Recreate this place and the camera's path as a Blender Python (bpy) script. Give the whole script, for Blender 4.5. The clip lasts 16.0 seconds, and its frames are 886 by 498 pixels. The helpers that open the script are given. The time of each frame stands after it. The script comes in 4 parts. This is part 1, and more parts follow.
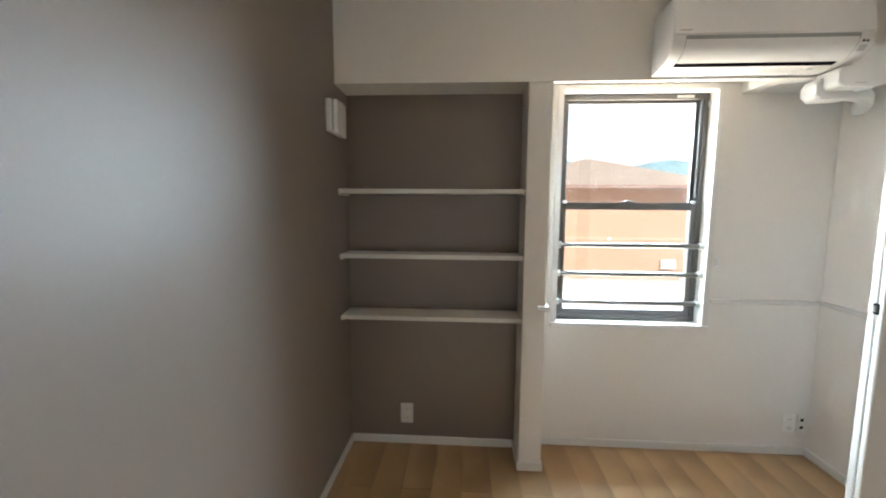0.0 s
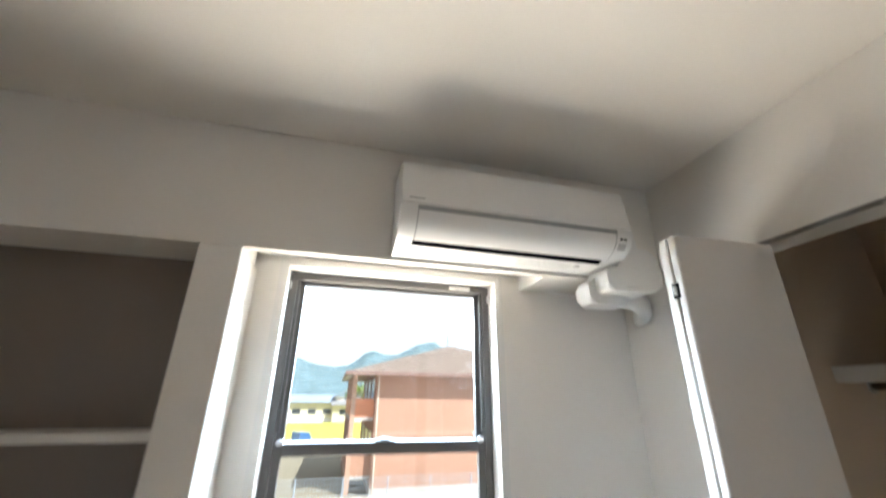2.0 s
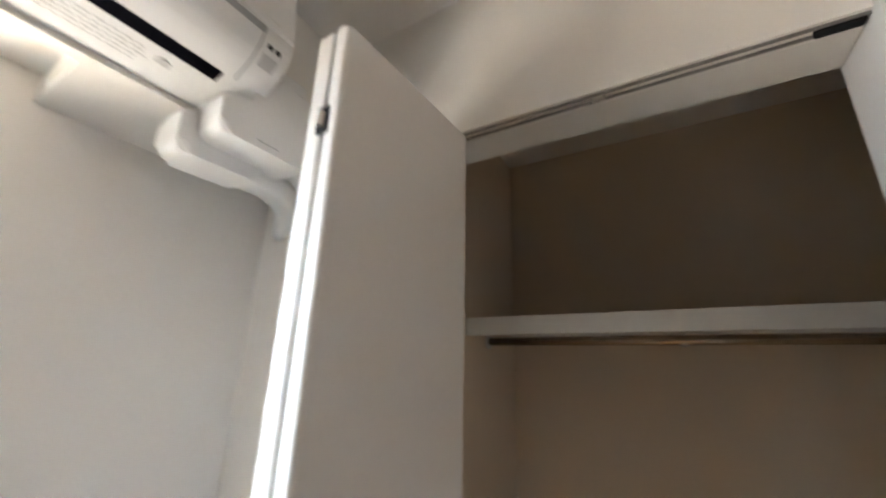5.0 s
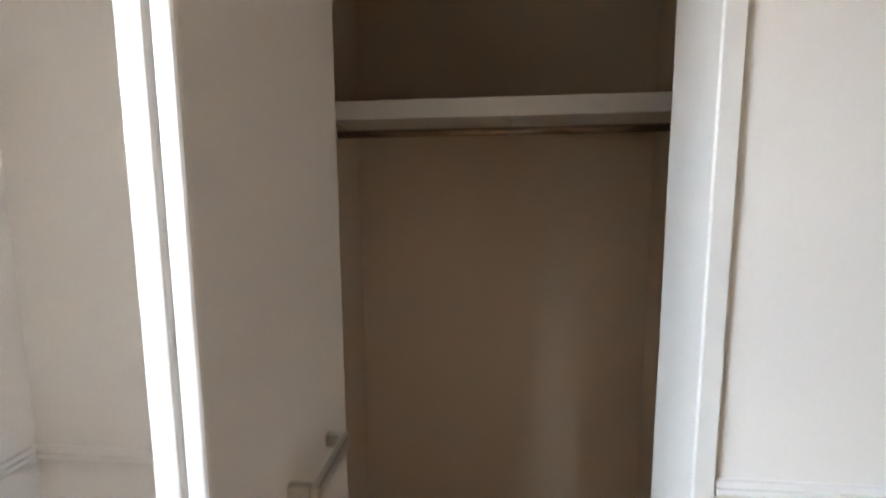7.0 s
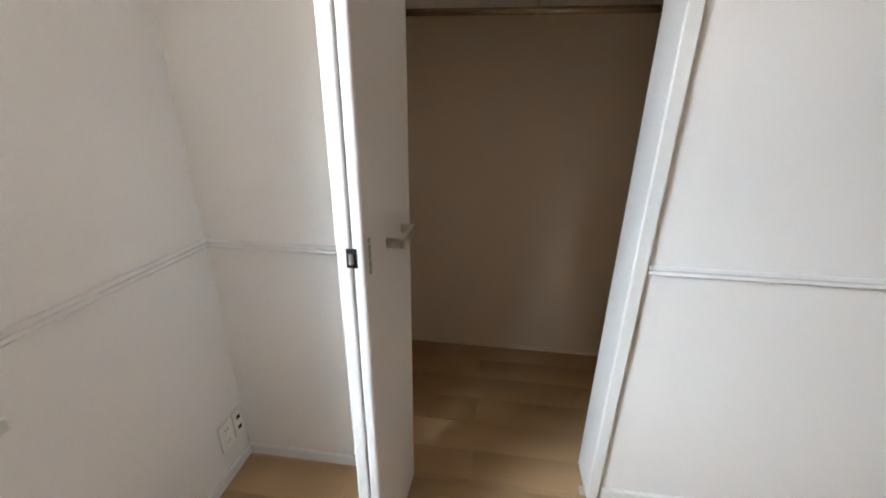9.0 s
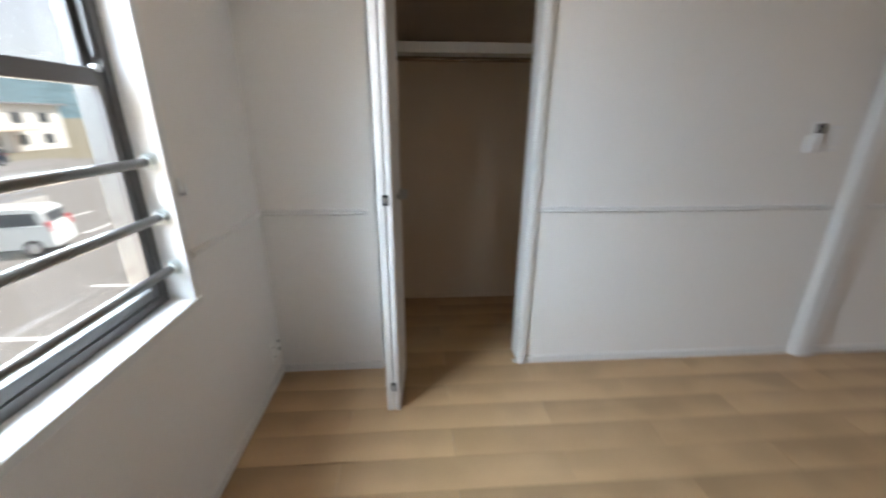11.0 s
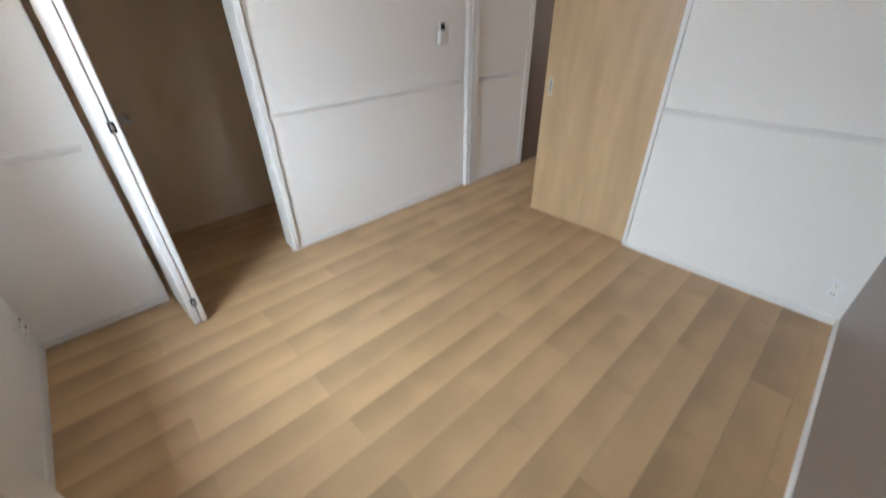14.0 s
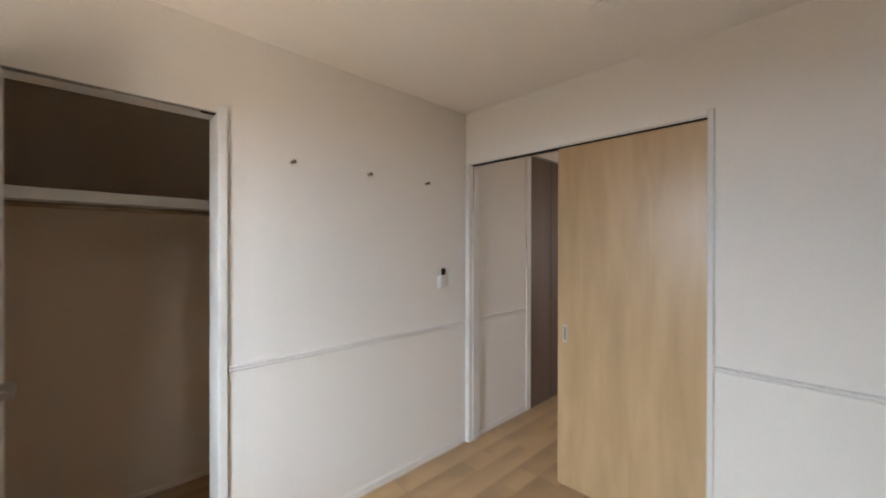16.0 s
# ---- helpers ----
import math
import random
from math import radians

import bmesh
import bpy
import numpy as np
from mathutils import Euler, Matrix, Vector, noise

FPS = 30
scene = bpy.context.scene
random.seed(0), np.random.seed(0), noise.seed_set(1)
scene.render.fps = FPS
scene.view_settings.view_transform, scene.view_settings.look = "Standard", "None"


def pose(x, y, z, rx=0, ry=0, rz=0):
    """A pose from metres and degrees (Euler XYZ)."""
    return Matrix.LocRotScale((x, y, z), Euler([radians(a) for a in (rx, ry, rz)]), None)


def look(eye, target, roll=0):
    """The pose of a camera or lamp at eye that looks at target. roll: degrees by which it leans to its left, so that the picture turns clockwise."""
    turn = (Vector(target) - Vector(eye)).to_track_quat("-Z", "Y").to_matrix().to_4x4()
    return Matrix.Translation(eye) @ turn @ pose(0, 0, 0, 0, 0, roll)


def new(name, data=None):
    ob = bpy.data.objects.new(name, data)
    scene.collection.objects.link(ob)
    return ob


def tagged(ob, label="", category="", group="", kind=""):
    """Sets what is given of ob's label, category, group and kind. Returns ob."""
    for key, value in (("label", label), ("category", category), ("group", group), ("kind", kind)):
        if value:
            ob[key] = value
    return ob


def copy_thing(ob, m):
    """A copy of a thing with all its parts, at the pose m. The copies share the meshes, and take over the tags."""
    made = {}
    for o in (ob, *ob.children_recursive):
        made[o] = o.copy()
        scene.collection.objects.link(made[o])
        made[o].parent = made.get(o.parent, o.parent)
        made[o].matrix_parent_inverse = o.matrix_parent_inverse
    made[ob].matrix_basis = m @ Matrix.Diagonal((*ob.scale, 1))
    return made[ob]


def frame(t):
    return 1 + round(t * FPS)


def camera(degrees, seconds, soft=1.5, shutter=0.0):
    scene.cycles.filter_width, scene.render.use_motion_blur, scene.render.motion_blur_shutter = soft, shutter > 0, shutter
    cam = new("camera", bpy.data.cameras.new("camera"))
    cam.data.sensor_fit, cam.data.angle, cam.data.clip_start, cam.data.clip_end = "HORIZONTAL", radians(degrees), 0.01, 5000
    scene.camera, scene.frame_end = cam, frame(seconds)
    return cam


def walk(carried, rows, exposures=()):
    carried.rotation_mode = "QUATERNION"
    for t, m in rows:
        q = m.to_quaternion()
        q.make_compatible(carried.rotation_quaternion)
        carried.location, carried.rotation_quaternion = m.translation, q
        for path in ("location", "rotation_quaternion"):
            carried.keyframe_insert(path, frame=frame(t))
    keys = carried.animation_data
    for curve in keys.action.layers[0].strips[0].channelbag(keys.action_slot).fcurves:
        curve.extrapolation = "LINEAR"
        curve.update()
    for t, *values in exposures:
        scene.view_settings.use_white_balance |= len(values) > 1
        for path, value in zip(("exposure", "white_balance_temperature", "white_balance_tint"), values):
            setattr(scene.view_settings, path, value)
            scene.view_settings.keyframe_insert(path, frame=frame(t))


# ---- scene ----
cam = camera(98.3, 16.0, soft=1.9, shutter=0.5)
PATH = [
    (0, (0.655, -1.917, 1.369), (0.536, 0.069, 1.161), 0.4),
    (0.5, (0.823, -1.781, 1.389), (0.795, 0.21, 1.195), 0.3),
    (1, (1.018, -1.575, 1.423), (1.23, 0.412, 1.322), 0.3),
    (1.5, (1.229, -1.388, 1.483), (1.676, 0.553, 1.671), 0.4),
    (2, (1.374, -1.186, 1.56), (1.843, 0.62, 2.28), 0.6),
    (2.5, (1.476, -0.979, 1.618), (1.903, 0.728, 2.567), 1.0),
    (3, (1.574, -0.856, 1.621), (1.979, 0.788, 2.685), 1.1),
    (3.5, (1.679, -0.809, 1.595), (2.19, 0.797, 2.672), 0.9),
    (4, (1.772, -0.809, 1.563), (2.666, 0.693, 2.534), 0.7),
    (4.5, (1.879, -0.795, 1.538), (3.158, 0.519, 2.336), 1.4),
    (5, (1.944, -0.74, 1.522), (3.587, 0.234, 2.112), 1.7),
    (5.2, (1.97, -0.707, 1.519), (3.724, 0.094, 2.05), 1.7),
    (7.3, (1.876, -0.658, 1.322), (3.851, -0.511, 1.04), 0.7),
    (7.5, (1.821, -0.67, 1.296), (3.782, -0.501, 0.942), 0.8),
    (8, (1.725, -0.683, 1.268), (3.633, -0.467, 0.708), 0.7),
    (8.5, (1.655, -0.655, 1.279), (3.511, -0.428, 0.571), 0.8),
    (8.7, (1.617, -0.65, 1.284), (3.473, -0.409, 0.577), 0.8),
    (10.8, (0.9, -0.544, 1.304), (2.793, -0.473, 0.663), -0.2),
    (11, (0.786, -0.494, 1.298), (2.673, -0.624, 0.648), 0.3),
    (11.5, (0.551, -0.447, 1.289), (2.25, -1.243, 0.598), 0.3),
    (12, (0.41, -0.438, 1.223), (1.941, -1.466, 0.449), -0.4),
    (12.5, (0.378, -0.38, 1.23), (1.666, -1.419, 0.106), -0.8),
    (13, (0.368, -0.341, 1.247), (1.504, -1.329, -0.069), -0.7),
    (13.5, (0.332, -0.314, 1.307), (1.435, -1.303, -0.037), -1.0),
    (14, (0.299, -0.278, 1.361), (1.542, -1.43, 0.3), -0.9),
    (14.5, (0.323, -0.248, 1.363), (1.677, -1.558, 0.69), -0.3),
    (15, (0.363, -0.287, 1.399), (1.761, -1.65, 0.966), -0.1),
    (15.5, (0.444, -0.397, 1.405), (1.867, -1.793, 1.244), -0.0),
    (16, (0.69, -0.565, 1.419), (2.117, -1.966, 1.413), 0.1),
]
EXPOSURES = [
    (0, 1.92, 6450, 9), (0.5, 1.86, 6450, 9), (1, 1.74, 6350, 9), (1.5, 1.75, 6200, 8), (2, 1.68, 6100, 9), (2.5, 1.55, 6050, 9), (3, 1.45, 5850, 9),
    (3.5, 1.36, 5650, 8), (4, 1.3, 5700, 9), (4.5, 1.35, 5850, 10), (5, 1.8, 6350, 12), (7.3, 1.62, 6800, 15), (8.7, 1.62, 6750, 15),
    (10.8, 1.16, 6500, 14), (11.5, 1.2, 6400, 13), (12, 1.32, 6350, 13), (12.5, 1.46, 6350, 14), (13.5, 1.48, 6250, 13), (14, 1.5, 6650, 15),
    (14.5, 1.52, 6800, 16), (15.5, 1.42, 7150, 18), (16, 1.44, 7000, 17)]
walk(cam, [(t, look(eye, target, roll)) for t, eye, target, roll in PATH], EXPOSURES)

# ---- world, sun, exposure ----
world = bpy.data.worlds.new("sky")
scene.world = world
world.use_nodes = True
wn, wl = world.node_tree.nodes, world.node_tree.links
wn.clear()
SUN_EL, SUN_AZ = 52.0, 150.0
sky = wn.new("ShaderNodeTexSky")
sky.sky_type, sky.sun_disc = "NISHITA", False
sky.sun_elevation, sky.sun_rotation = radians(SUN_EL), radians(SUN_AZ)
w_map = wn.new("ShaderNodeTexCoord")
w_noise = wn.new("ShaderNodeTexNoise")
w_noise.inputs["Scale"].default_value, w_noise.inputs["Detail"].default_value = 4.0, 3.0
w_ramp = wn.new("ShaderNodeValToRGB")
w_ramp.color_ramp.elements[0].position, w_ramp.color_ramp.elements[1].position = 0.60, 0.78
w_mix = wn.new("ShaderNodeMix")
w_mix.data_type = "RGBA"
w_mix.inputs["B"].default_value = (6.0, 6.1, 6.2, 1)
w_haze = wn.new("ShaderNodeMix")
w_haze.data_type = "RGBA"
w_haze.inputs["Factor"].default_value = 0.8
w_haze.inputs["B"].default_value = (2.95, 3.0, 3.05, 1)
w_bg = wn.new("ShaderNodeBackground")
w_bg.inputs["Strength"].default_value = 0.13
w_out = wn.new("ShaderNodeOutputWorld")
wl.new(w_map.outputs["Generated"], w_noise.inputs["Vector"])
wl.new(w_noise.outputs["Fac"], w_ramp.inputs["Fac"])
wl.new(w_ramp.outputs["Color"], w_mix.inputs["Factor"])
wl.new(sky.outputs["Color"], w_haze.inputs["A"])
wl.new(w_haze.outputs["Result"], w_mix.inputs["A"])
wl.new(w_mix.outputs["Result"], w_bg.inputs["Color"])
wl.new(w_bg.outputs["Background"], w_out.inputs["Surface"])

sun = new("sun", bpy.data.lights.new("sun", "SUN"))
sun.data.energy, sun.data.angle, sun.data.color = 3.6, radians(0.6), (1.0, 0.95, 0.87)
a, e = radians(SUN_AZ), radians(SUN_EL)
sun.matrix_world = look((30 * math.sin(a) * math.cos(e), 30 * math.cos(a) * math.cos(e), 30 * math.sin(e)), (0, 0, 0))


def window_light(name, at, to, width, height, watts, colour, spread=180):
    """An area lamp that stands in for daylight."""
    ob = new(name, bpy.data.lights.new(name, "AREA"))
    ob.data.shape, ob.data.size, ob.data.size_y = "RECTANGLE", width, height
    ob.data.energy, ob.data.color, ob.data.spread = watts, colour, radians(spread)
    ob.matrix_world = look(at, to)
    return ob


# lamps added outdoors: cool and downwards for the sky, warm and upwards for the sunlit lot and brick
window_light("window_sky_light", (2.4, 2.6, 3.0), (2.4, -0.15, 1.0), 7.6, 3.4, 1420, (0.69, 0.86, 1.0))
window_light("ground_bounce_lamp", (1.6, 2.2, -0.45), (1.6, 1.1, 1.55), 5.6, 2.28, 300, (1.0, 0.86, 0.68))
# fill lamp added at the hall's unseen end to brighten the hall wall
window_light("hall_fill_lamp", (0.9, -5.19, 1.45), (0.9, -3.0, 1.45), 1.2, 1.1, 2.4, (1.0, 0.96, 0.9))


# ---- materials ----
def material(name, colour, rough=0.6, metal=0.0, grain=0.0, scale=40.0, bump=0.0, bump_scale=200.0, stain=0.0, per_object=0.0, spec=0.5):
    """A painted or plain surface: fine grain, broad stains and fine relief."""
    m = bpy.data.materials.new(name)
    m.use_nodes = True
    n, l = m.node_tree.nodes, m.node_tree.links
    b = n["Principled BSDF"]
    b.inputs["Base Color"].default_value = (*colour, 1)
    b.inputs["Roughness"].default_value, b.inputs["Metallic"].default_value = rough, metal
    b.inputs["Specular IOR Level"].default_value = spec
    tc = n.new("ShaderNodeTexCoord")
    src = tc.outputs["Object"]
    if grain or stain or per_object:
        fine, broad = n.new("ShaderNodeTexNoise"), n.new("ShaderNodeTexNoise")
        fine.inputs["Scale"].default_value, fine.inputs["Detail"].default_value = scale, 5
        broad.inputs["Scale"].default_value, broad.inputs["Detail"].default_value = 1.3, 3
        l.new(src, fine.inputs["Vector"])
        l.new(src, broad.inputs["Vector"])
        v = n.new("ShaderNodeMath")
        v.operation = "MULTIPLY_ADD"
        l.new(fine.outputs["Fac"], v.inputs[0])
        v.inputs[1].default_value, v.inputs[2].default_value = grain * 2, 1 - grain
        v2 = n.new("ShaderNodeMath")
        v2.operation = "MULTIPLY_ADD"
        l.new(broad.outputs["Fac"], v2.inputs[0])
        v2.inputs[1].default_value, v2.inputs[2].default_value = stain * 2, 1 - stain
        v3 = n.new("ShaderNodeMath")
        v3.operation = "MULTIPLY"
        l.new(v.outputs[0], v3.inputs[0])
        l.new(v2.outputs[0], v3.inputs[1])
        last = v3
        if per_object:
            info = n.new("ShaderNodeObjectInfo")
            v4 = n.new("ShaderNodeMath")
            v4.operation = "MULTIPLY_ADD"
            l.new(info.outputs["Random"], v4.inputs[0])
            v4.inputs[1].default_value, v4.inputs[2].default_value = per_object * 2, 1 - per_object
            v5 = n.new("ShaderNodeMath")
            v5.operation = "MULTIPLY"
            l.new(v3.outputs[0], v5.inputs[0])
            l.new(v4.outputs[0], v5.inputs[1])
            last = v5
        mul = n.new("ShaderNodeVectorMath")
        mul.operation = "SCALE"
        mul.inputs[0].default_value = colour
        l.new(last.outputs[0], mul.inputs["Scale"])
        l.new(mul.outputs["Vector"], b.inputs["Base Color"])
    if bump:
        rel = n.new("ShaderNodeTexNoise")
        rel.inputs["Scale"].default_value, rel.inputs["Detail"].default_value = bump_scale, 3
        l.new(src, rel.inputs["Vector"])
        bp = n.new("ShaderNodeBump")
        bp.inputs["Strength"].default_value, bp.inputs["Distance"].default_value = bump, 0.002
        l.new(rel.outputs["Fac"], bp.inputs["Height"])
        l.new(bp.outputs["Normal"], b.inputs["Normal"])
    return m


def wood_material(name, light, dark, axis, rough, across=28.0, along=1.1, per_object=0.0, contrast=1.0, shift=0.0):
    """Wood: stretched grain along an axis, broad figure, a tone of its own for every piece."""
    m = bpy.data.materials.new(name)
    m.use_nodes = True
    n, l = m.node_tree.nodes, m.node_tree.links
    b = n["Principled BSDF"]
    tc, mp, info = n.new("ShaderNodeTexCoord"), n.new("ShaderNodeMapping"), n.new("ShaderNodeObjectInfo")
    s = [across, across, across]
    s["xyz".index(axis)] = along
    mp.inputs["Scale"].default_value = s
    l.new(tc.outputs["Object"], mp.inputs["Vector"])
    off = n.new("ShaderNodeVectorMath")
    off.operation = "MULTIPLY_ADD"
    off.inputs[1].default_value = (37.0, 23.0, 51.0)
    l.new(info.outputs["Random"], off.inputs[0])
    l.new(mp.outputs["Vector"], off.inputs[2])
    g1, g2 = n.new("ShaderNodeTexNoise"), n.new("ShaderNodeTexNoise")
    g1.inputs["Scale"].default_value, g1.inputs["Detail"].default_value, g1.inputs["Distortion"].default_value = 1.0, 6, 0.6
    g2.inputs["Scale"].default_value, g2.inputs["Detail"].default_value, g2.inputs["Distortion"].default_value = 0.22, 3, 1.5
    l.new(off.outputs[0], g1.inputs["Vector"])
    l.new(off.outputs[0], g2.inputs["Vector"])
    add = n.new("ShaderNodeMath")
    add.operation = "MULTIPLY_ADD"
    l.new(g1.outputs["Fac"], add.inputs[0])
    add.inputs[1].default_value = 0.45
    half = n.new("ShaderNodeMath")
    half.operation = "MULTIPLY"
    l.new(g2.outputs["Fac"], half.inputs[0])
    half.inputs[1].default_value = 0.55
    l.new(half.outputs[0], add.inputs[2])
    ramp = n.new("ShaderNodeValToRGB")
    ramp.color_ramp.elements[0].position, ramp.color_ramp.elements[1].position = 0.5 - 0.22 / contrast, 0.5 + 0.22 / contrast
    ramp.color_ramp.elements[0].color, ramp.color_ramp.elements[1].color = (*dark, 1), (*light, 1)
    l.new(add.outputs[0], ramp.inputs["Fac"])
    tone = n.new("ShaderNodeMath")
    tone.operation = "MULTIPLY_ADD"
    l.new(info.outputs["Random"], tone.inputs[0])
    tone.inputs[1].default_value, tone.inputs[2].default_value = per_object * 2, 1 - per_object
    mul = n.new("ShaderNodeVectorMath")
    mul.operation = "SCALE"
    l.new(ramp.outputs["Color"], mul.inputs[0])
    l.new(tone.outputs[0], mul.inputs["Scale"])
    l.new(mul.outputs["Vector"], b.inputs["Base Color"])
    rr = n.new("ShaderNodeMath")
    rr.operation = "MULTIPLY_ADD"
    l.new(g1.outputs["Fac"], rr.inputs[0])
    rr.inputs[1].default_value, rr.inputs[2].default_value = 0.16, rough - 0.08
    l.new(rr.outputs[0], b.inputs["Roughness"])
    bp = n.new("ShaderNodeBump")
    bp.inputs["Strength"].default_value, bp.inputs["Distance"].default_value = 0.12, 0.001
    l.new(g1.outputs["Fac"], bp.inputs["Height"])
    l.new(bp.outputs["Normal"], b.inputs["Normal"])
    return m


def board_material(name, light, dark, rough):
    """Printed oak boards: soft figure along the board, paler towards one edge, a tone of its own for each."""
    m = wood_material(name, light, dark, "y", rough, across=11.0, along=0.8, per_object=0.05, contrast=0.62)
    n, l = m.node_tree.nodes, m.node_tree.links
    tc, sep, info = n.new("ShaderNodeTexCoord"), n.new("ShaderNodeSeparateXYZ"), n.new("ShaderNodeObjectInfo")
    l.new(tc.outputs["Object"], sep.inputs[0])
    wob = n.new("ShaderNodeTexNoise")
    wob.inputs["Scale"].default_value = 2.8
    off = n.new("ShaderNodeVectorMath")
    off.operation = "MULTIPLY_ADD"
    off.inputs[1].default_value = (19.0, 41.0, 7.0)
    l.new(info.outputs["Random"], off.inputs[0])
    l.new(tc.outputs["Object"], off.inputs[2])
    l.new(off.outputs[0], wob.inputs["Vector"])
    add = n.new("ShaderNodeMath")
    add.operation = "MULTIPLY_ADD"
    l.new(wob.outputs["Fac"], add.inputs[0])
    add.inputs[1].default_value = 0.34
    l.new(sep.outputs["X"], add.inputs[2])
    rng = n.new("ShaderNodeMapRange")
    rng.interpolation_type = "SMOOTHSTEP"
    rng.inputs["From Min"].default_value, rng.inputs["From Max"].default_value = 0.08, 0.27
    rng.inputs["To Min"].default_value = 1.12
    deep = n.new("ShaderNodeMath")
    deep.operation = "MULTIPLY_ADD"
    chop = n.new("ShaderNodeMath")
    chop.operation = "FRACT"
    ten = n.new("ShaderNodeMath")
    ten.operation = "MULTIPLY"
    ten.inputs[1].default_value = 13.7
    l.new(info.outputs["Random"], ten.inputs[0])
    l.new(ten.outputs[0], chop.inputs[0])
    l.new(chop.outputs[0], deep.inputs[0])
    deep.inputs[1].default_value, deep.inputs[2].default_value = 0.20, 0.74
    l.new(deep.outputs[0], rng.inputs["To Max"])
    l.new(add.outputs[0], rng.inputs["Value"])
    b = n["Principled BSDF"]
    src = b.inputs["Base Color"].links[0].from_socket
    mul = n.new("ShaderNodeVectorMath")
    mul.operation = "SCALE"
    l.new(src, mul.inputs[0])
    l.new(rng.outputs["Result"], mul.inputs["Scale"])
    l.new(mul.outputs["Vector"], b.inputs["Base Color"])
    return m


def brick_material(name, c1, c2, mortar, width, height):
    """Brickwork of a far wall, with courses along its length."""
    m = bpy.data.materials.new(name)
    m.use_nodes = True
    n, l = m.node_tree.nodes, m.node_tree.links
    b = n["Principled BSDF"]
    b.inputs["Roughness"].default_value = 0.85
    tc, sep, com, add = n.new("ShaderNodeTexCoord"), n.new("ShaderNodeSeparateXYZ"), n.new("ShaderNodeCombineXYZ"), n.new("ShaderNodeMath")
    l.new(tc.outputs["Object"], sep.inputs[0])
    l.new(sep.outputs["X"], add.inputs[0])
    l.new(sep.outputs["Y"], add.inputs[1])
    l.new(add.outputs[0], com.inputs["X"])
    l.new(sep.outputs["Z"], com.inputs["Y"])
    br = n.new("ShaderNodeTexBrick")
    br.inputs["Color1"].default_value, br.inputs["Color2"].default_value, br.inputs["Mortar"].default_value = (*c1, 1), (*c2, 1), (*mortar, 1)
    br.inputs["Scale"].default_value, br.inputs["Brick Width"].default_value, br.inputs["Row Height"].default_value = 1, width, height
    br.inputs["Mortar Size"].default_value, br.inputs["Bias"].default_value = 0.008, 0.1
    l.new(com.outputs[0], br.inputs["Vector"])
    l.new(br.outputs["Color"], b.inputs["Base Color"])
    bp = n.new("ShaderNodeBump")
    bp.inputs["Strength"].default_value, bp.inputs["Distance"].default_value = 0.4, 0.01
    bp.invert = True
    l.new(br.outputs["Fac"], bp.inputs["Height"])
    l.new(bp.outputs["Normal"], b.inputs["Normal"])
    return m


def glass_material(name, tint=(1, 1, 1), rough=0.0):
    """A thin pane: it lets the light straight through and mirrors a little of it."""
    m = bpy.data.materials.new(name)
    m.use_nodes = True
    n, l = m.node_tree.nodes, m.node_tree.links
    n.clear()
    tr, gl, mx, out = (n.new("ShaderNode" + k) for k in ("BsdfTransparent", "BsdfGlossy", "MixShader", "OutputMaterial"))
    tr.inputs["Color"].default_value = (*tint, 1)
    gl.inputs["Roughness"].default_value = rough
    mx.inputs[0].default_value = 0.05
    l.new(tr.outputs[0], mx.inputs[1])
    l.new(gl.outputs[0], mx.inputs[2])
    l.new(mx.outputs[0], out.inputs["Surface"])
    return m


M_WALL = material("white_wallpaper", (0.73, 0.702, 0.668), 0.85, grain=0.03, scale=260, bump=0.35, bump_scale=420, stain=0.02)
M_CEIL = material("ceiling_paper", (0.76, 0.733, 0.70), 0.9, grain=0.03, scale=260, bump=0.3, bump_scale=380, stain=0.02)
# the beige holds the closet's shade and the floor's warm bounce as colour
M_CLOSET = material("closet_paper_warm_shade", (0.62, 0.50, 0.385), 0.88, grain=0.03, scale=260, bump=0.3, bump_scale=420, stain=0.03)
M_ACCENT = material("taupe_wallpaper", (0.188, 0.153, 0.129), 0.40, grain=0.06, scale=220, bump=0.4, bump_scale=420, stain=0.04, spec=1.0)
M_TRIM = material("white_trim", (0.67, 0.653, 0.632), 0.55, grain=0.02, scale=30, stain=0.02)
M_DOORW = material("white_door_sheet", (0.63, 0.60, 0.575), 0.45, grain=0.025, scale=60, bump=0.08, bump_scale=160, stain=0.02)
M_SHELF = material("white_shelf_board", (0.68, 0.66, 0.63), 0.4, grain=0.02, scale=50, stain=0.02)
M_PLASTIC = material("white_plastic", (0.71, 0.71, 0.71), 0.32, grain=0.01, scale=90, stain=0.01)
M_PLASTIC2 = material("ivory_plastic", (0.76, 0.75, 0.71), 0.4, grain=0.01, scale=90, stain=0.02)
M_GREYP = material("grey_plastic", (0.30, 0.31, 0.32), 0.45, grain=0.03, scale=70)
M_NOTICE = material("grey_print", (0.45, 0.45, 0.46), 0.5, grain=0.03, scale=70)
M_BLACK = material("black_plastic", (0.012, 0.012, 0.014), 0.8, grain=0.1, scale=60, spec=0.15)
M_BRONZE = material("bronze_aluminium", (0.13, 0.125, 0.122), 0.42, 0.5, grain=0.06, scale=120, bump=0.05, bump_scale=300)
M_SILVER = material("brushed_steel", (0.55, 0.54, 0.52), 0.3, 1.0, grain=0.08, scale=90)
M_BAR = material("satin_rail_metal", (0.20, 0.19, 0.18), 0.35, 0.85, grain=0.06, scale=90)
# near black: the shade inside the air outlet, put into the colour
M_SLOT_SHADE = material("outlet_shade_black", (0.004, 0.004, 0.006), 0.9, grain=0.1, scale=60, spec=0.0)
